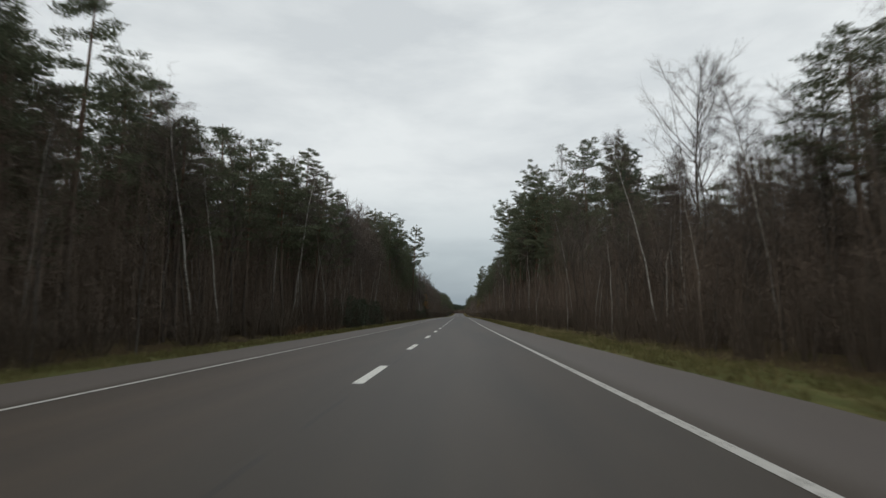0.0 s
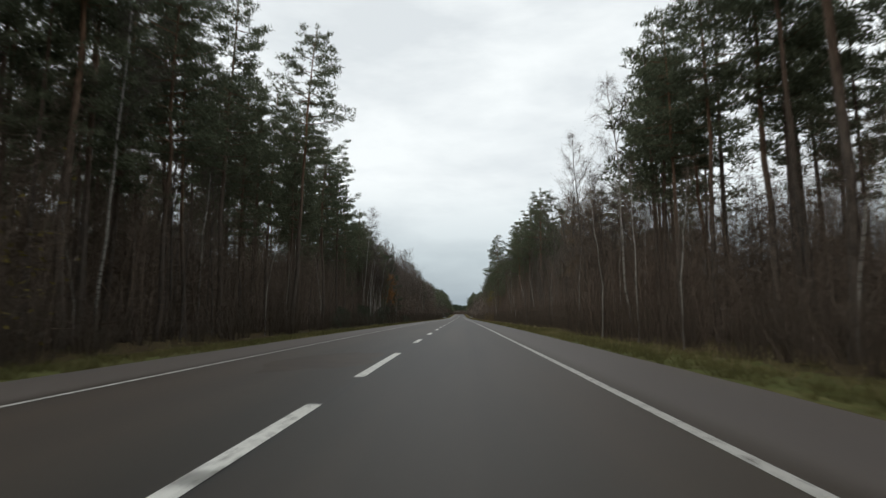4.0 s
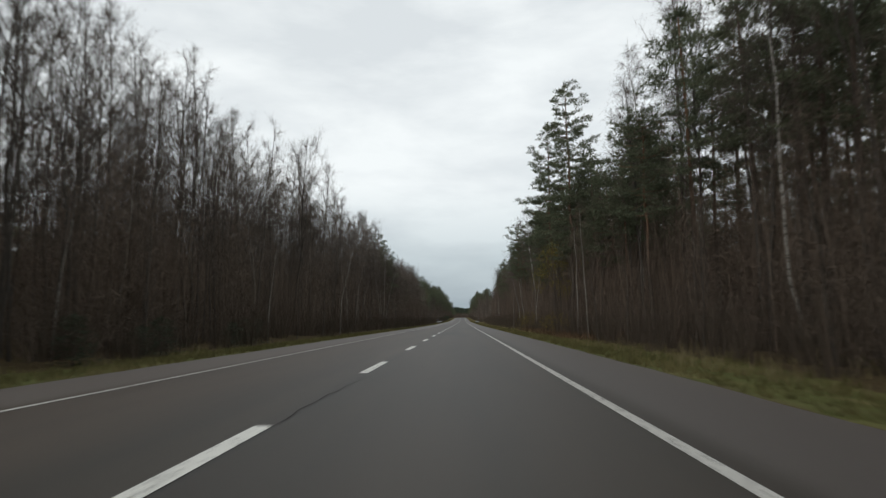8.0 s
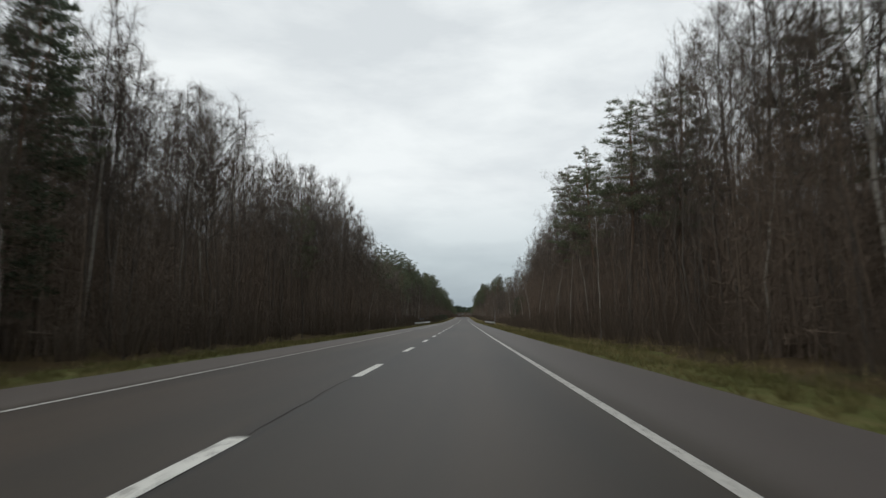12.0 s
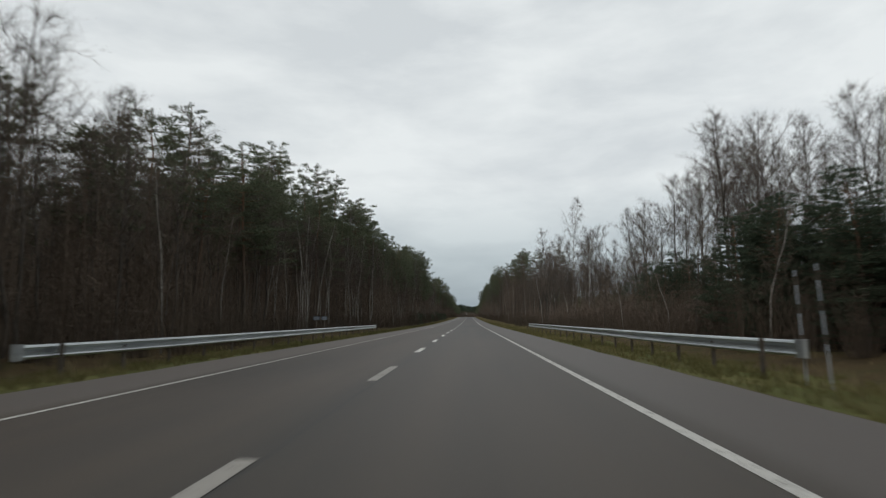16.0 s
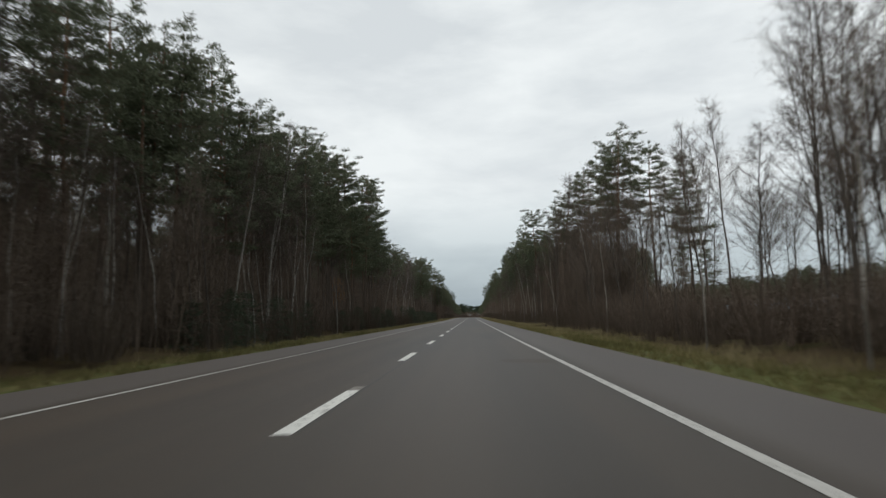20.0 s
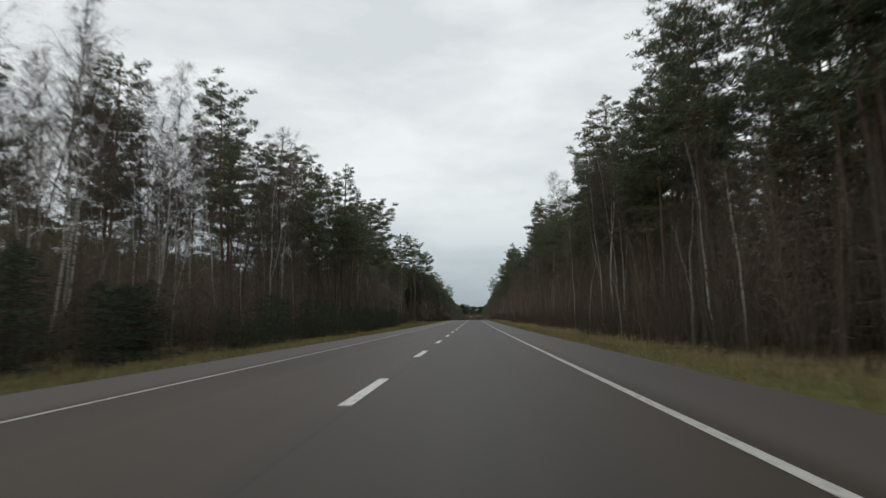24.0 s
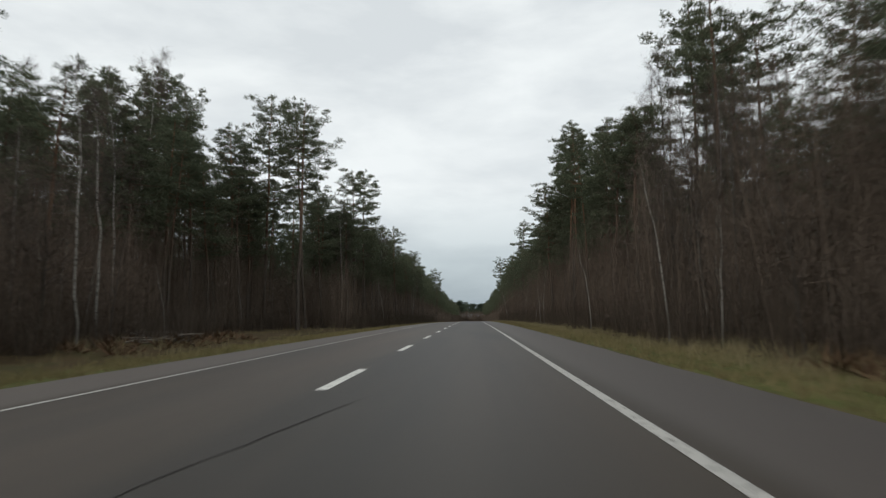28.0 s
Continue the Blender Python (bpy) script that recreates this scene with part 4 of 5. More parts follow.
def young_wood(seed, h=10.0, spread=1.5, rods=26, twigs=90, width=0.05, rod=None):
    """A clump of leafless young stems inside a haze of crossing twigs."""
    rng = np.random.default_rng(seed)
    s = Shape()
    a = rng.uniform(0, 6.28, rods)
    r = spread * np.sqrt(rng.uniform(0, 1, rods))
    root = np.stack([np.cos(a) * r * 0.7, np.sin(a) * r * 0.7, np.zeros(rods)], 1)
    tip = root + np.stack([np.cos(a) * r * 0.6, np.sin(a) * r * 0.6, h * rng.uniform(0.55, 1.0, rods)], 1) + rng.normal(size=(rods, 3)) * [0.5, 0.5, 0.2]
    s.blades(root, tip, (rod or width) * rng.uniform(0.6, 1.6, rods), rng)
    pick = rng.integers(0, rods, twigs)
    q = rng.uniform(0.03, 0.97, twigs)[:, None] ** 0.8
    p = root[pick] + (tip - root)[pick] * q + rng.normal(size=(twigs, 3)) * [0.35, 0.35, 0.2] * (1.1 - 0.8 * q)
    d = (rng.normal(size=p.shape) * [0.55, 0.55, 0.42] + [0, 0, 0.35]) * (1.15 - 0.7 * q)
    thin = (width * (1.2 - 0.7 * q)).ravel()
    half = twigs // 2
    s.blades(p[:half], (p + d)[:half], thin[:half], rng)
    s.blades((p + d)[half:], p[half:], thin[half:] * 0.9, rng)
    return s


def thicket(seed, h=3.0, spread=1.3, count=90, width=0.022):
    """A leafless shrub of many rods from one foot."""
    rng = np.random.default_rng(seed)
    s = Shape()
    a = rng.uniform(0, 6.28, count)
    r = spread * rng.uniform(0, 1, count)
    root = np.stack([np.cos(a) * r * 0.35, np.sin(a) * r * 0.35, np.zeros(count)], 1)
    tip = np.stack([np.cos(a) * r, np.sin(a) * r, h * rng.uniform(0.45, 1.0, count)], 1)
    s.blades(root, tip, width * 1.3, rng)
    pick = rng.integers(0, count, count * 3)
    q = rng.uniform(0.3, 0.95, count * 3)[:, None]
    p = root[pick] + (tip - root)[pick] * q
    s.blades(p, p + rng.normal(size=p.shape) * 0.30 + [0, 0, 0.35], width * 0.8, rng)
    return s


def zone(sign, y):
    """Front row's x, top height, share of pines and height of the brush of the woods at y."""
    for y0, y1, front, top, brush, mix in (WOODS_LEFT if sign < 0 else WOODS_RIGHT):
        if y0 <= y < y1:
            return front, top, sum(c in "PQNS" for c in mix) / len(mix), brush
    return 12.5, 20.0, 0.85, 10.5


def shallow(sign, y):
    """Where the wood is only a thin belt with open sky behind it."""
    return sign > 0 and (170 < y < 200 or 590 < y < 650 or 772 < y < 800)


BELT = 12.5


def pine_patch(seed, fine, coarse, near):
    """A stretch of crowded pines, 20 m high, running back from x = 0."""
    rng = np.random.default_rng(seed)
    s = Shape()
    for k in range(17 if near else 8):
        deep = rng.uniform(0, 1) ** 1.3
        pool = fine if near and deep < 0.28 else coarse
        h = rng.uniform(0.74, 1.04)
        stamp(s, pool[int(rng.integers(0, 3))], np.array([2.0 + deep * 36]), rng.uniform(0, BELT, 1), np.array([-0.1]), rng.uniform(0, 6.28, 1), np.array([h]), np.array([h ** 0.7]))
    return s.mesh("pine_wood", [PINE_BARK, NEEDLES])


def bare_patch(seed, trees, count):
    """A stretch of crowded leafless trees, 18 m high, running back from x = 0."""
    rng = np.random.default_rng(seed)
    s = Shape()
    for k in range(count):
        h = rng.uniform(0.7, 1.04)
        stamp(s, trees[int(rng.integers(0, 3))], np.array([1.5 + rng.uniform(0, 1) ** 1.2 * 24]), rng.uniform(0, BELT, 1), np.array([-0.1]), rng.uniform(0, 6.28, 1), np.array([h]), np.array([h]))
    return s.mesh("leafless_wood", [GREY_BARK, GREY_BARK, PALE_TWIGS])


def build_backwoods():
    rng = np.random.default_rng(77)
    fine = [far_pine(200 + i, 90, 0.62, 62, 0.30).packed() for i in range(3)]
    coarse = [far_pine(210 + i, 70, 0.85, 40, 0.46).packed() for i in range(3)]
    wall = [far_pine(215 + i, 30, 1.5, 14, 1.7).packed() for i in range(2)]
    haze_trees = [joined(bare(230 + i, 18, 2.6, 0.28, 20, 25, 0, 1.0, 0.07, 0.9, i == 1, 0.016)).packed() for i in range(3)]
    pines = [pine_patch(240 + i, fine, coarse, True) for i in range(5)]
    few = [pine_patch(246 + i, fine, coarse, False) for i in range(3)]
    bares = [bare_patch(250 + i, haze_trees, 42) for i in range(5)]
    sparse = [bare_patch(256 + i, haze_trees, 7) for i in range(3)]

    def lay(mesh, label, x, y, sign, wide, tall):
        ob = new(mesh.name.split(".")[0], mesh)
        ob.location = (sign * x, y if sign > 0 else y + BELT, float(ground_z(sign * (x + 3), y + 6)))
        ob.rotation_euler = (0, 0, 0 if sign > 0 else math.pi)
        ob.scale = (wide, 1, tall)
        tagged(ob, label, "forest", kind="stuff")

    for sign in (-1, 1):
        for k in range(120):
            y = -20 + k * BELT
            front, top, share, brush = zone(sign, y + 6)
            i = int(rng.integers(0, 3))
            tall = rng.uniform(0.94, 1.06)
            if sign > 0 and 440 < y < 594:
                lay(pines[i], "dark pines crowded far behind the open ground", 85, y, sign, 1, 0.6 * tall)
                continue
            wide = 0.25 if shallow(sign, y + 6) else 1.0
            if share > 0.3:
                thin = y > 930 or share < 0.55 or (sign > 0 and 86 < y < 146 and k % 2) or (sign < 0 and (700 < y < 750 or 562 < y < 660 or 145 < y < 200))
                if wide == 1:
                    lay((few if thin else pines)[i], "dark pines crowded deeper in the forest", front, y, sign, wide, top * 1.06 / 20 * tall)
            if share < 0.75 and y < 930:
                lay((sparse if share > 0.45 or wide < 1 or (sign < 0 and 655 < y < 712) else bares)[i], "leafless trees crowded deeper in the forest", front, y, sign, wide, top / 18 * tall)
    for k in range(16):
        lay(pines[k % 3], "dark pines crowded far behind the open ground", 80, 590 + k * BELT, 1, 1, 0.6)
    # the rest of the forest, farther back than any gap shows
    tiles = []
    for i in range(3):
        s = Shape()
        n = 70
        x, y, h = rng.uniform(0, 62, n), rng.uniform(0, 50, n), rng.uniform(0.6, 0.84, n)
        for j in range(2):
            stamp(s, wall[j], x[j::2], y[j::2], np.full(n // 2, -0.2), rng.uniform(0, 6.28, n // 2), h[j::2], np.full(n // 2, 1.0))
        tiles.append(s.mesh("pine_wood", [PINE_BARK, NEEDLES]))
    for sign in (-1, 1):
        for k in range(30):
            y = -20 + 50 * k
            if sign > 0 and (110 < y < 240 or 390 < y < 720 or 720 < y < 840):
                continue
            for col in range(2):
                ob = new("pine_wood", tiles[(k + col) % 3])
                x = 52 + 62 * col
                ob.location = (sign * x, y if sign > 0 else y + 50, float(road_z(y + 25)))
                ob.rotation_euler = (0, 0, 0 if sign > 0 else math.pi)
                tagged(ob, "dark pines crowded deeper in the forest", "forest", kind="stuff")
    far = Shape()
    n = 460
    y = rng.uniform(1430, 1640, n)
    x = rng.uniform(-260, 260, n)
    for i in range(2):
        stamp(far, wall[i], x[i::2], y[i::2], ground_z(x[i::2], y[i::2]) - 0.2, rng.uniform(0, 6.28, len(x[i::2])),
              rng.uniform(0.95, 1.2, len(x[i::2])), np.full(len(x[i::2]), 1.9))
    tagged(new("distant_wood", far.mesh("distant_wood", [PINE_BARK, DARK_NEEDLES])), "distant dark conifers closing the end of the road", "forest", kind="stuff")


PATCH = 16.0


def brush_patch(seed, near=True):
    """A stretch of crowded leafless young stems, 10 m high, running back from x = 0."""
    rng = np.random.default_rng(seed)
    young = [young_wood(310 + i, 10, 1.5, 12, 760 if near else 240, 0.021 if near else 0.12, 0.035).packed() for i in range(3)]
    deep = [young_wood(320 + i, 10, 2.2, 10, 800 if near else 330, 0.058 if near else 0.45, 0.06).packed() for i in range(3)]
    s = Shape()
    for pool, n, lo, hi, s0, s1 in ((young, 10, 0.2, 7, 0.55, 1.05), (deep, 12, 4.5, 30, 0.72, 1.12)):
        n = n if near else n // 3 + 1
        for packed in pool:
            x, y, sc = rng.uniform(lo, hi, n), rng.uniform(0, PATCH, n), rng.uniform(s0, s1, n)
            stamp(s, packed, x, y, np.full(n, -0.1), rng.uniform(0, 6.28, n), sc, np.minimum(sc * 1.15, 1.2))
    return s.mesh("young_wood", [TWIGS])


def shrub_patch(seed):
    """Low leafless shrubs along the front of the wood."""
    rng = np.random.default_rng(seed)
    s = Shape()
    for i in range(3):
        packed = thicket(300 + i, 3.2, 1.4, 60, 0.016).packed()
        n = 7
        x, y, sc = rng.uniform(-1.0, 4.0, n), rng.uniform(0, PATCH, n), rng.uniform(0.6, 1.3, n)
        stamp(s, packed, x, y, np.full(n, -0.05), rng.uniform(0, 6.28, n), sc, sc * 1.1)
    return s.mesh("undergrowth", [DARK_TWIGS])


def build_undergrowth():
    rng = np.random.default_rng(9)
    brush = [brush_patch(500 + i) for i in range(5)]
    thin = [brush_patch(510 + i, False) for i in range(2)]
    shrubs = [shrub_patch(520 + i) for i in range(4)]

    def lay(mesh, name, label, category, x, y, sign, tall):
        ob = new(name, mesh)
        ob.location = (sign * x, y if sign > 0 else y + PATCH, float(ground_z(sign * (x + 3), y + 8)))
        ob.rotation_euler = (0, 0, 0 if sign > 0 else math.pi)
        ob.scale = (0.24 if shallow(sign, y + 8) and y < 760 and name == "young_wood" else 1, 1, tall)
        tagged(ob, label, category, kind="stuff")

    for sign in (-1, 1):
        for k in range(92):
            y = -20 + k * PATCH
            front, top, share, height = zone(sign, y + 8)
            lay(brush[int(rng.integers(0, 5))] if y < 930 else thin[k % 2], "young_wood", "crowded brown stems of leafless young trees", "forest", front, y, sign, height / 10 * rng.uniform(0.92, 1.08))
            if y < 960:
                lay(shrubs[int(rng.integers(0, 4))], "undergrowth", "dense brown leafless brushwood under the trees", "undergrowth", front - (1.4 if sign < 0 else 0.8 if y > 520 else 1.3), y, sign, rng.uniform(0.7, 1.0))
    for k in range(12):
        lay(thin[k % 2], "young_wood", "crowded brown stems of leafless young trees", "forest", -60 + 10 * k, 1400 + 8 * (k % 3), 1, 1.3)


def grass_tuft(seed, h, count, width, bend):
    rng = np.random.default_rng(seed)
    s = Shape()
    a = rng.uniform(0, 6.28, count)
    root = np.stack([np.cos(a), np.sin(a), np.zeros(count)], 1) * rng.uniform(0, 0.10, count)[:, None]
    out = np.stack([np.cos(a), np.sin(a), np.zeros(count)], 1) * (bend * rng.uniform(0.2, 1, count))[:, None]
    tip = root + out + np.stack([np.zeros(count), np.zeros(count), h * rng.uniform(0.55, 1.1, count)], 1)
    s.blades(root, tip, width, rng)
    return s


def build_grass():
    rng = np.random.default_rng(12)
    short = [grass_tuft(400 + i, 0.17, 8, 0.020, 0.14).packed() for i in range(3)]
    long = [grass_tuft(410 + i, 0.55, 7, 0.018, 0.22).packed() for i in range(3)]
    for sign, woods in ((-1, WOODS_LEFT), (1, WOODS_RIGHT)):
        for y0 in range(0, 960, 60):
            a, b = Shape(), Shape()
            for packed in short:
                n = 640
                y, x = y0 + rng.uniform(0, 60, n), 6.36 + 4.2 * rng.uniform(0, 1, n) ** 1.25
                sc = rng.uniform(0.6, 1.5, n)
                stamp(a, packed, sign * x, y, ground_z(sign * x, y), rng.uniform(0, 6.28, n), sc, sc)
            for packed in long:
                n = 420 if sign > 0 and y0 >= 480 else 220 if sign > 0 or y0 in (720, 780) else 80
                y = y0 + rng.uniform(0, 60, n)
                front = np.array([next((w[2] for w in woods if w[0] <= v < w[1]), 12.5) for v in y])
                x = 7.6 + (front - 7.8) * rng.uniform(0, 1, n) ** 0.8
                clump = 0.5 + 0.5 * np.sin(y * 0.23 + sign) * np.sin(y * 0.071 + 1.3)
                sc = rng.uniform(0.45, 1.3, n) * (0.6 + 0.9 * clump) * np.where(y < 655, 0.62, 0.75)
                stamp(b, packed, sign * x, y, ground_z(sign * x, y), rng.uniform(0, 6.28, n), sc, sc)
            tagged(new("verge_grass", a.mesh("verge_grass", [GRASS])), "short olive-green grass on the verge", "grass", kind="stuff")
            tagged(new("dry_grass", b.mesh("dry_grass", [DRY_GRASS])), "tall straw-coloured dry grass along the trees", "grass", kind="stuff")


# ---------------------------------------------------------------- roadside furniture
def guardrail(sign, y0, y1):
    """A steel W-beam on posts, its ends turned away from the road."""
    ob = tagged(empty("guardrail"), "galvanised steel guardrail on posts beside the road", "guardrail", "guardrails")
    ob.location = (sign * 7.6, y0, float(ground_z(sign * 7.6, y0)))
    base = Vector(ob.location)
    profile = [(0.05, 0.0), (0.015, 0.02), (0.0, 0.05), (0.015, 0.08), (0.085, 0.13), (0.085, 0.18), (0.015, 0.23), (0.0, 0.26), (0.015, 0.29), (0.06, 0.315)]
    ys = np.linspace(y0, y1, int((y1 - y0) / 2) + 1)
    s = Shape()
    rows = []
    for y in ys:
        flare = max(0.0, 1 - min(y - y0, y1 - y) / 8.0) ** 2 * 0.45
        for inner in (0, 1):
            ring = [(sign * (7.6 + flare + d + (0.004 if inner else 0)), y, float(road_z(y)) - 0.12 + 0.39 + z) for d, z in profile]
            rows.append(ring)
    grid = np.array(rows).reshape(len(ys), 2, len(profile), 3) - np.array(base)
    n = len(profile)
    for inner in (0, 1):
        i, j = np.meshgrid(np.arange(len(ys) - 1), np.arange(n - 1), indexing="ij")
        f = np.stack([i * n + j, i * n + j + 1, (i + 1) * n + j + 1, (i + 1) * n + j], -1).reshape(-1, 4)
        s.add(grid[:, inner].reshape(-1, 3), f)
    part_of("beam", s, [STEEL], ob)
    for y in np.arange(y0 + 1, y1, 2.5):
        post = Shape()
        x = sign * 7.78
        z = float(ground_z(x, y)) - 0.2
        top = float(road_z(y)) - 0.12 + 0.72
        for dx, dy, wx, wy in ((0, 0, 0.008, 0.10), (0.03, 0.05, 0.06, 0.008), (0.03, -0.05, 0.06, 0.008)):
            c = np.array([[x + sign * (0.05 + dx + a * wx / 2), y + dy + b * wy / 2, zz] for zz in (z, top) for a, b in ((-1, -1), (1, -1), (1, 1), (-1, 1))])
            post.add(c - np.array(base), [[0, 1, 5, 4], [1, 2, 6, 5], [2, 3, 7, 6], [3, 0, 4, 7], [4, 5, 6, 7]])
        part_of("post", post, [DARK_STEEL], ob, "dark weathered steel post")
    # rounded terminal that closes the near end of the beam
    end = Shape()
    x, z = 7.6 + 0.45, float(road_z(y0)) - 0.12 + 0.39
    a = np.linspace(-math.pi / 2, math.pi / 2, 9)
    rim = np.stack([sign * (x + 0.06 + 0.10 * np.sin(a)), y0 - 0.22 * np.cos(a)], 1)
    for r, thick in ((0, 0.0), (1, 0.006)):
        v = [(px, py + thick, zz) for zz in (z - 0.02, z + 0.34) for px, py in rim]
        end.add(np.array(v) - np.array(base), [[k, k + 1, k + 10, k + 9] for k in range(8)])
    part_of("end_terminal", end, [STEEL], ob, "rounded steel end terminal")
    return ob


def marker_pole(x, y, h, lean):
    """A thin pale pole with dark bands beside the end of a guardrail."""
    ob = tagged(empty("marker_pole"), "thin pale marker pole with dark bands at the guardrail end", "marker pole", "marker poles")
    z = float(ground_z(x, y))
    ob.location = (x, y, z)
    top = float(road_z(y)) + h - z

    def at(k):
        return (lean * top * k, 0.0, -0.25 + (top + 0.25) * k)

    pole = Shape()
    pole.tube([at(0), at(0.5), at(1)], [0.019, 0.018, 0.017], 8)
    shaft = part_of("shaft", pole, [SIGN_PALE], ob, smooth=True)
    for k in (0.42, 0.66, 0.88):
        band = Shape()
        band.tube([at(k), at(k + 0.07)], [0.021, 0.021], 8)
        part_of("band", band, [DARK_STEEL], shaft, "dark painted band", smooth=True)
    return ob


def name_plate(x, y, width, centre):
    """A small blue plate with two lines of pale bars, on a grey post."""
    ob = tagged(empty("road_sign"), "small weathered blue sign plate on a thin grey post", "sign", "sign plates")
    z = float(ground_z(x, y))
    ob.location = (x, y, z)
    up = float(road_z(y)) + centre - z
    post = Shape()
    post.tube([(0, 0.02, -0.3), (0, 0.02, up + 0.13)], [0.03, 0.03], 8)
    part_of("post", post, [DEAD_WOOD], ob)

    def slab(w, h, cx, cz, front, deep):
        s = Shape()
        c = [(cx + a * w / 2, front + d, cz + e * h / 2) for d in (0, deep) for a, e in ((-1, -1), (1, -1), (1, 1), (-1, 1))]
        s.add(c, [[0, 1, 2, 3], [5, 4, 7, 6], [0, 4, 5, 1], [1, 5, 6, 2], [2, 6, 7, 3], [3, 7, 4, 0]])
        return s

    plate = part_of("plate", slab(width, 0.25, 0, up, -0.035, 0.02), [SIGN_BLUE], ob)
    for k, (w, cz) in enumerate(((0.72, 0.055), (0.55, -0.045))):
        part_of("bar", slab(width * w, 0.035, 0, up + cz, -0.040, 0.004), [SIGN_PALE], plate)
    part_of("rim", slab(width, 0.018, 0, up - 0.112, -0.040, 0.004), [SIGN_PALE], plate)
    return ob


def tar_patch(road, x, y, wide, long, seed):
    """A dark repair with an uneven outline, proud of the road by a few millimetres."""
    rng = np.random.default_rng(seed)
    n = 22
    a = np.arange(n) * 2 * math.pi / n
    r = 1 + rng.normal(size=n) * 0.13
    px = x + np.clip(np.cos(a) * 1.2, -1, 1) * wide / 2 * r
    py = y + np.clip(np.sin(a) * 1.2, -1, 1) * long / 2 * r
    pz = road_z(py) - CROSSFALL * np.abs(px) + 0.0035
    centre = [(x, y, float(road_z(y)) - CROSSFALL * abs(x) + 0.0035)]
    s = Shape()
    s.add(np.concatenate([np.stack([px, py, pz], 1), centre]), [[k, (k + 1) % n, n] for k in range(n)])
    part_of("asphalt_patch", s, [TAR], road, "dark asphalt repair")


def crack(road, x0, y0, x1, y1, seed):
    """A thin ragged crack across the lane, a strip a few centimetres wide."""
    rng = np.random.default_rng(seed)
    n = 16
    k = np.linspace(0, 1, n)
    x = x0 + (x1 - x0) * k ** 1.4 + np.cumsum(rng.normal(size=n)) * 0.022
    y = y0 + (y1 - y0) * k
    half = 0.010 * rng.uniform(0.4, 1.3, n) * np.sin(math.pi * (0.08 + 0.84 * k))
    z = road_z(y) - CROSSFALL * np.abs(x) + 0.0045
    verts = np.concatenate([np.stack([x - half, y, z], 1), np.stack([x + half, y, z], 1)])
    s = Shape()
    s.add(verts, [[i, i + n, i + n + 1, i + 1] for i in range(n - 1)])
    part_of("crack", s, [CRACK], road, "thin dark crack in the asphalt")


def birch_grove(kinds, x0, x1, y0, y1, count, h0, h1, seed, kind="B"):
    rng = np.random.default_rng(seed)
    for _ in range(count):
        plant(kinds, kind, rng.uniform(x0, x1), rng.uniform(y0, y1), rng.uniform(h0, h1), rng)


def leaf_shrub(x, y, h, mat, label, seed):
    """A low shrub with scattered leaves."""
    rng = np.random.default_rng(seed)
    ob = tagged(empty("shrub"), label, "shrub", "leafy shrubs")
    ob.location = (x, y, float(ground_z(x, y)) - 0.03)
    part_of("stem_clump", thicket(seed, h, h * 0.5, 22, 0.02), [TWIGS], ob)
    leaves = Shape()
    n = 320
    c = rng.normal(size=(n, 3)) * [h * 0.26, h * 0.26, h * 0.22] + [0, 0, h * 0.6]
    c[:, 2] = np.maximum(c[:, 2], 0.1)
    d = rng.normal(size=(n, 3)) * 0.09
    leaves.blades(c, c + d, 0.08, rng)
    part_of("foliage", leaves, [mat], ob)
    return ob


def bracken_bank(sign, y0, y1, x0, x1, count, seed):
    """Collapsed brown bracken beside the verge."""
    rng = np.random.default_rng(seed)
    s = Shape()
    x, y = sign * rng.uniform(x0, x1, count), rng.uniform(y0, y1, count)
    z = ground_z(x, y)
    root = np.stack([x, y, z], 1)
    for k in range(9):
        d = rng.normal(size=(count, 3)) * [0.35, 0.35, 0.18] + [0, 0, 0.32]
        s.blades(root + d * 0.2, root + d, 0.09, rng)
    tagged(new("bracken", s.mesh("bracken", [BRACKEN])), "collapsed reddish-brown bracken at the forest edge", "bracken", kind="stuff")


def brush_pile(x, y, long, seed):
    """Cut branches heaped beside the wood."""
    rng = np.random.default_rng(seed)
    ob = tagged(empty("brush_pile"), "heap of cut grey branches lying beside the verge", "branch heap", "branch heaps")
    ob.location = (x, y, float(ground_z(x, y)))
    for k in range(14):
        s = Shape()
        c = np.array([rng.normal() * 0.5, rng.uniform(-long / 2, long / 2), 0.08 + 0.045 * k * rng.uniform(0.5, 1)])
        a = rng.normal() * 0.5 + math.pi / 2
        d = np.array([math.cos(a), math.sin(a), rng.normal() * 0.10]) * rng.uniform(0.7, 1.5)
        s.tube([c - d, c + rng.normal(size=3) * 0.06, c + d], [0.05, 0.04, 0.02], 5)
        for q in rng.uniform(-0.6, 1.0, 5):
            p = c + d * q
            s.tube([p, p + rng.normal(size=3) * [0.3, 0.3, 0.2] + [0, 0, 0.15]], [0.014, 0.004], 3)
        part_of("branch", s, [DEAD_WOOD], ob)
    return ob


# ---------------------------------------------------------------- build
build_ground()
ROAD = build_road()
for n, (x, y, wide, long) in enumerate([(2.9, 512.4, 1.6, 1.0), (-1.4, 121, 2.2, 5.0), (-2.6, 105, 1.8, 3.0), (-1.7, 89.5, 1.6, 2.2), (3.0, 561, 1.2, 1.2)]):
    tar_patch(ROAD, x, y, wide, long, 40 + n)
for n, line in enumerate([(0.02, 779.5, 0.75, 785.5), (0.12, 221.6, 0.18, 227.0), (0.08, 330.0, 0.2, 336.5), (-1.9, 774.0, -1.2, 779.0), (0.1, 746.0, 0.35, 751.0)]):
    crack(ROAD, *line, 60 + n)
KINDS = make_kinds()
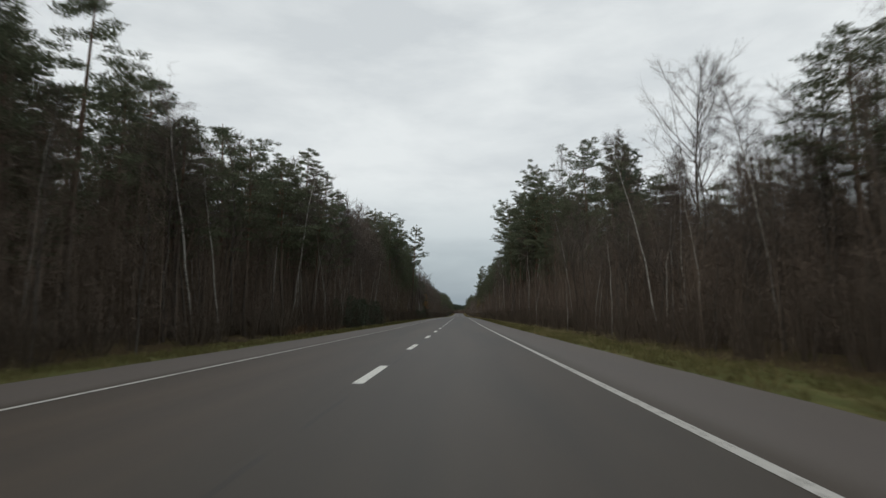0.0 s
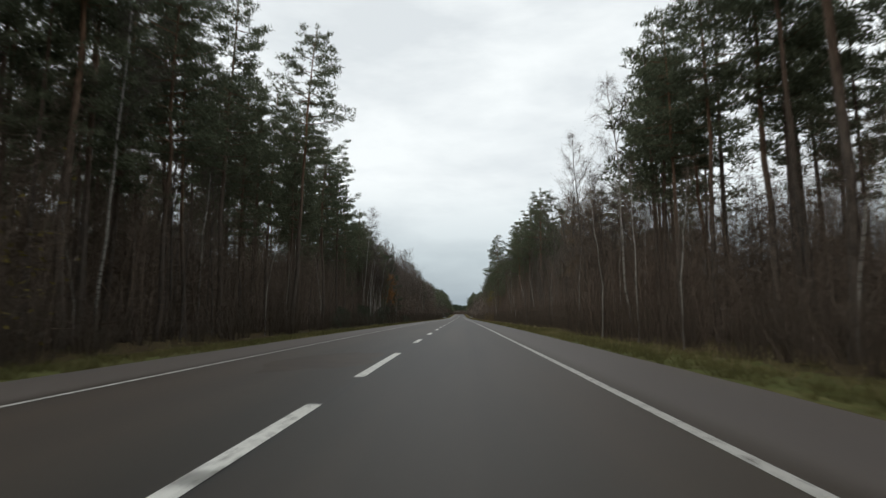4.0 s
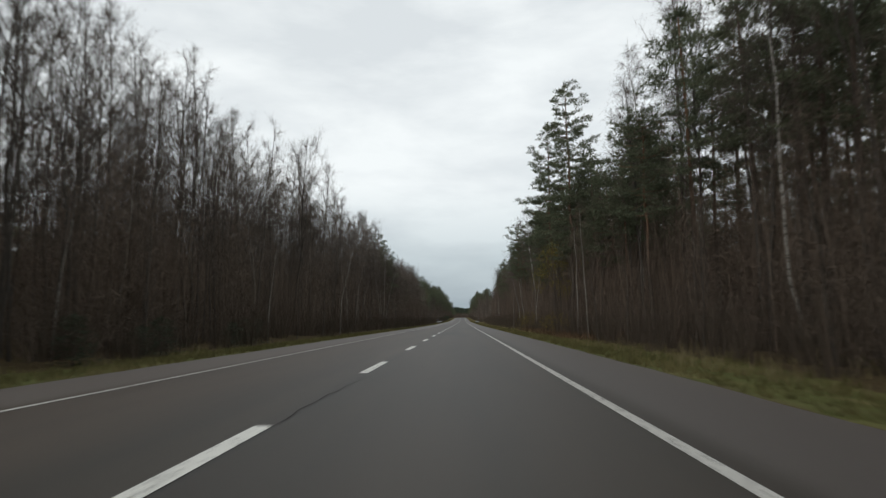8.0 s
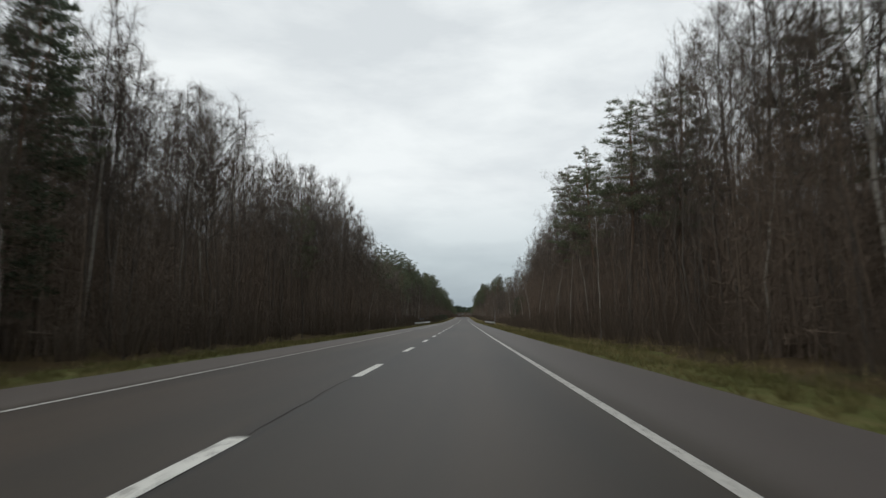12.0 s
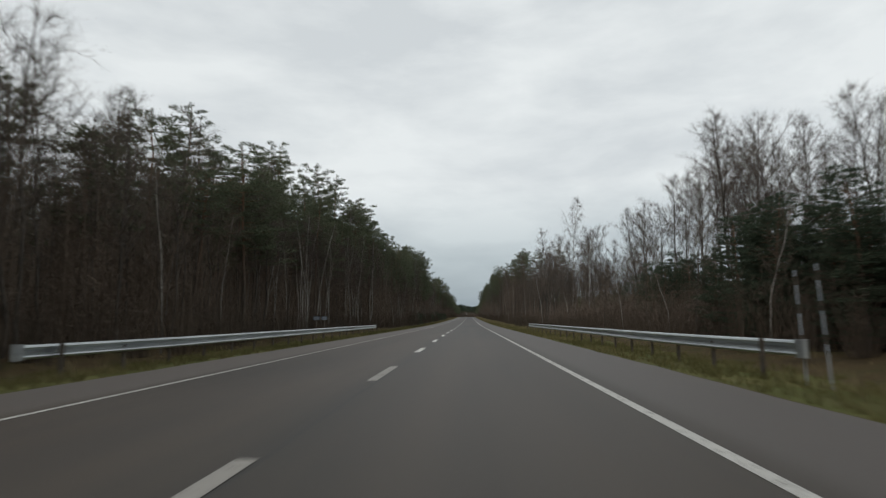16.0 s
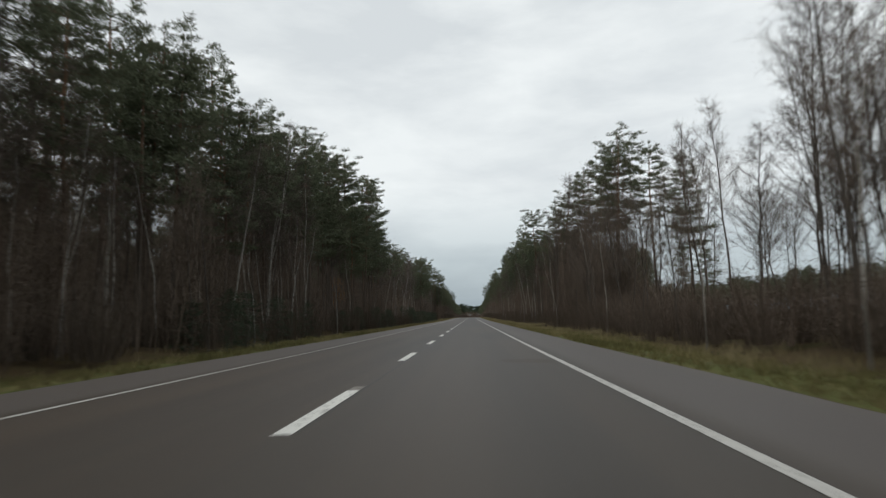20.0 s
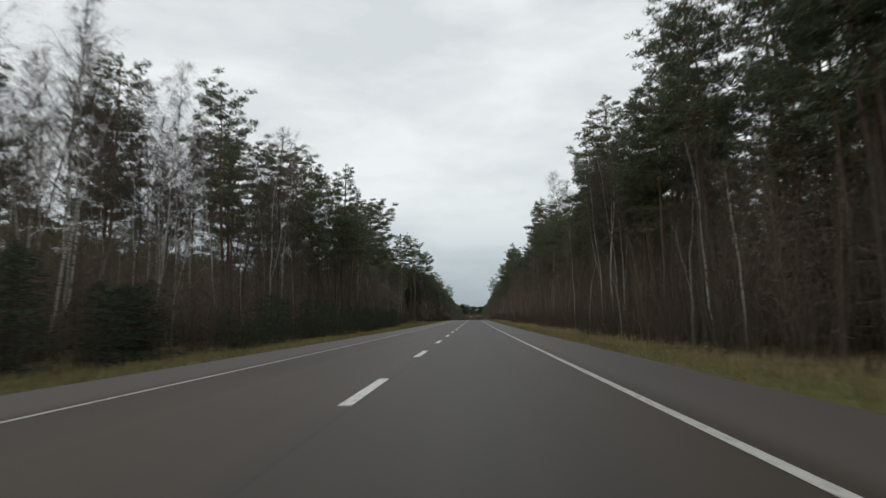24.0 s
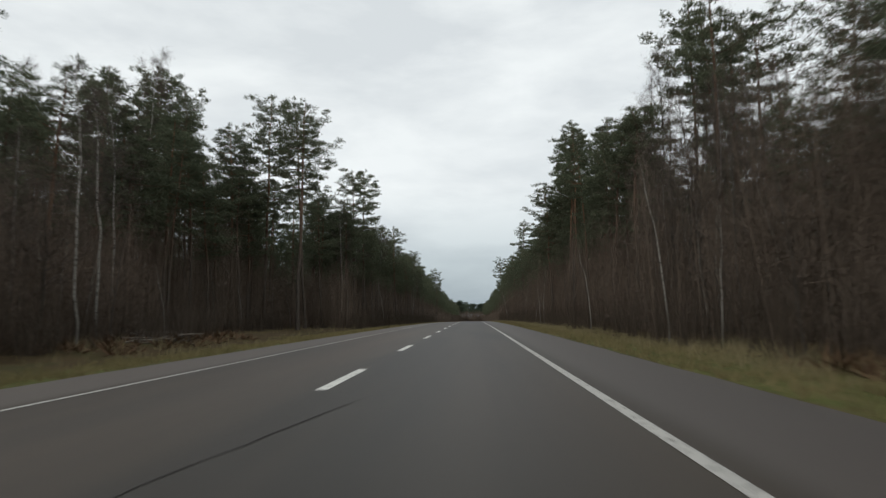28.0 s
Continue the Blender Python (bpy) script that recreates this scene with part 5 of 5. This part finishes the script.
plant_woods(KINDS)
# pale birches that stand out in front of the dark wood
for n, grove in enumerate([(-15, -12.5, 74, 98, 8, 13, 16), (-14, -12, 30, 60, 6, 11, 15), (-13.5, -11.7, 194, 216, 13, 9, 13), (-14.5, -12.5, 300, 336, 9, 11, 15),
                           (-17, -13.5, 484, 528, 28, 10.5, 14), (-15, -12.2, 552, 602, 20, 9, 13), (-28, -17, 676, 712, 18, 15, 18), (-26, -16, 764, 806, 10, 8, 12),
                           (12.5, 15, 84, 100, 3, 15, 18), (12, 14.5, 600, 660, 6, 10, 14), (11.5, 13.5, 706, 716, 4, 14, 17), (12, 15, 735, 800, 10, 10, 15),
                           (12, 14, 640, 700, 6, 9, 13), (12, 15, 10, 40, 6, 9, 13)]):
    birch_grove(KINDS, *grove, 600 + n)
birch_grove(KINDS, 20, 26, 466, 488, 9, 12, 15, 640, "A")
birch_grove(KINDS, 17, 30, 524, 606, 16, 10, 13.5, 641, "A")
birch_grove(KINDS, 24, 46, 536, 616, 24, 11, 16, 644, "A")
birch_grove(KINDS, 14, 19, 450, 469, 34, 4.4, 6.8, 642, "S")
birch_grove(KINDS, 16.5, 23, 459, 476, 9, 11.5, 13.5, 646, "A")
birch_grove(KINDS, 17, 30, 526, 578, 32, 8, 12.5, 645, "A")
birch_grove(KINDS, 20, 26, 482, 520, 14, 5, 7.2, 643, "S")
birch_grove(KINDS, 15.5, 22, 480, 494, 12, 4.5, 6.8, 647, "S")
# small dark conifers under the trees
for n, grove in enumerate([(-11.8, -9.8, 60, 86, 16, 2.2, 3.6), (-12.5, -10.5, 160, 215, 18, 1.8, 3.2), (-12, -10.5, 572, 606, 8, 2.0, 3.4), (-13, -10.5, 672, 686, 9, 2.6, 4.2), (-12.5, -10.2, 604, 650, 16, 1.6, 3.0), (-12.5, -10.2, 690, 738, 28, 1.6, 3.2), (-12, -10, 216, 250, 8, 1.2, 2.2),
                           (-16, -14, 684, 690, 3, 2.5, 3.5), (-13, -11, 744, 768, 8, 2.0, 3.2), (-14, -11.5, 720, 742, 5, 2.0, 3.5), (-12.5, -11, 252, 262, 2, 1.5, 2.2)]):
    birch_grove(KINDS, *grove, 660 + n, "C")
clear_unused(KINDS)
guardrail(-1, 446.0, 496)
guardrail(1, 445.2, 497)
for x, y, h, lean in ((8.25, 445.3, 1.95, -0.04), (8.2, 444.4, 2.0, -0.06)):
    marker_pole(x, y, h, lean)
name_plate(-9.15, 475.2, 0.46, 1.25)
name_plate(-8.58, 475.2, 0.41, 1.24)
for n, (x, y, h) in enumerate([(10.4, 268, 2.0), (10.6, 277, 1.6), (10.2, 291, 2.6), (10.8, 293, 2.2)]):
    leaf_shrub(x, y, h, YELLOW_LEAVES, "low shrub with a few yellow leaves at the forest edge", 700 + n)
leaf_shrub(-11.6, 122, 4.8, YELLOW_LEAVES, "tall thin shrub with a few yellow leaves before dark pines", 708)
for n, (x, y, h) in enumerate([(-10.2, 96.0, 0.9), (-10.6, 98.5, 1.2)]):
    leaf_shrub(x, y, h, DRY_GRASS, "low pale dry bush on the grass verge", 710 + n)
for n, bank in enumerate([(1, 256, 292, 9.0, 12.5, 420), (1, 768, 792, 9.6, 13, 420), (-1, 692, 706, 14, 24, 260), (-1, 800, 816, 12, 20, 200), (-1, 40, 66, 10.5, 12.5, 120)]):
    bracken_bank(*bank, 720 + n)
for n, (x, y, long) in enumerate([(-17, 812, 4), (-19, 818, 5), (-14, 808, 3), (-15, 700, 3)]):
    brush_pile(x, y, long, 740 + n)
build_backwoods()
build_undergrowth()
build_grass()
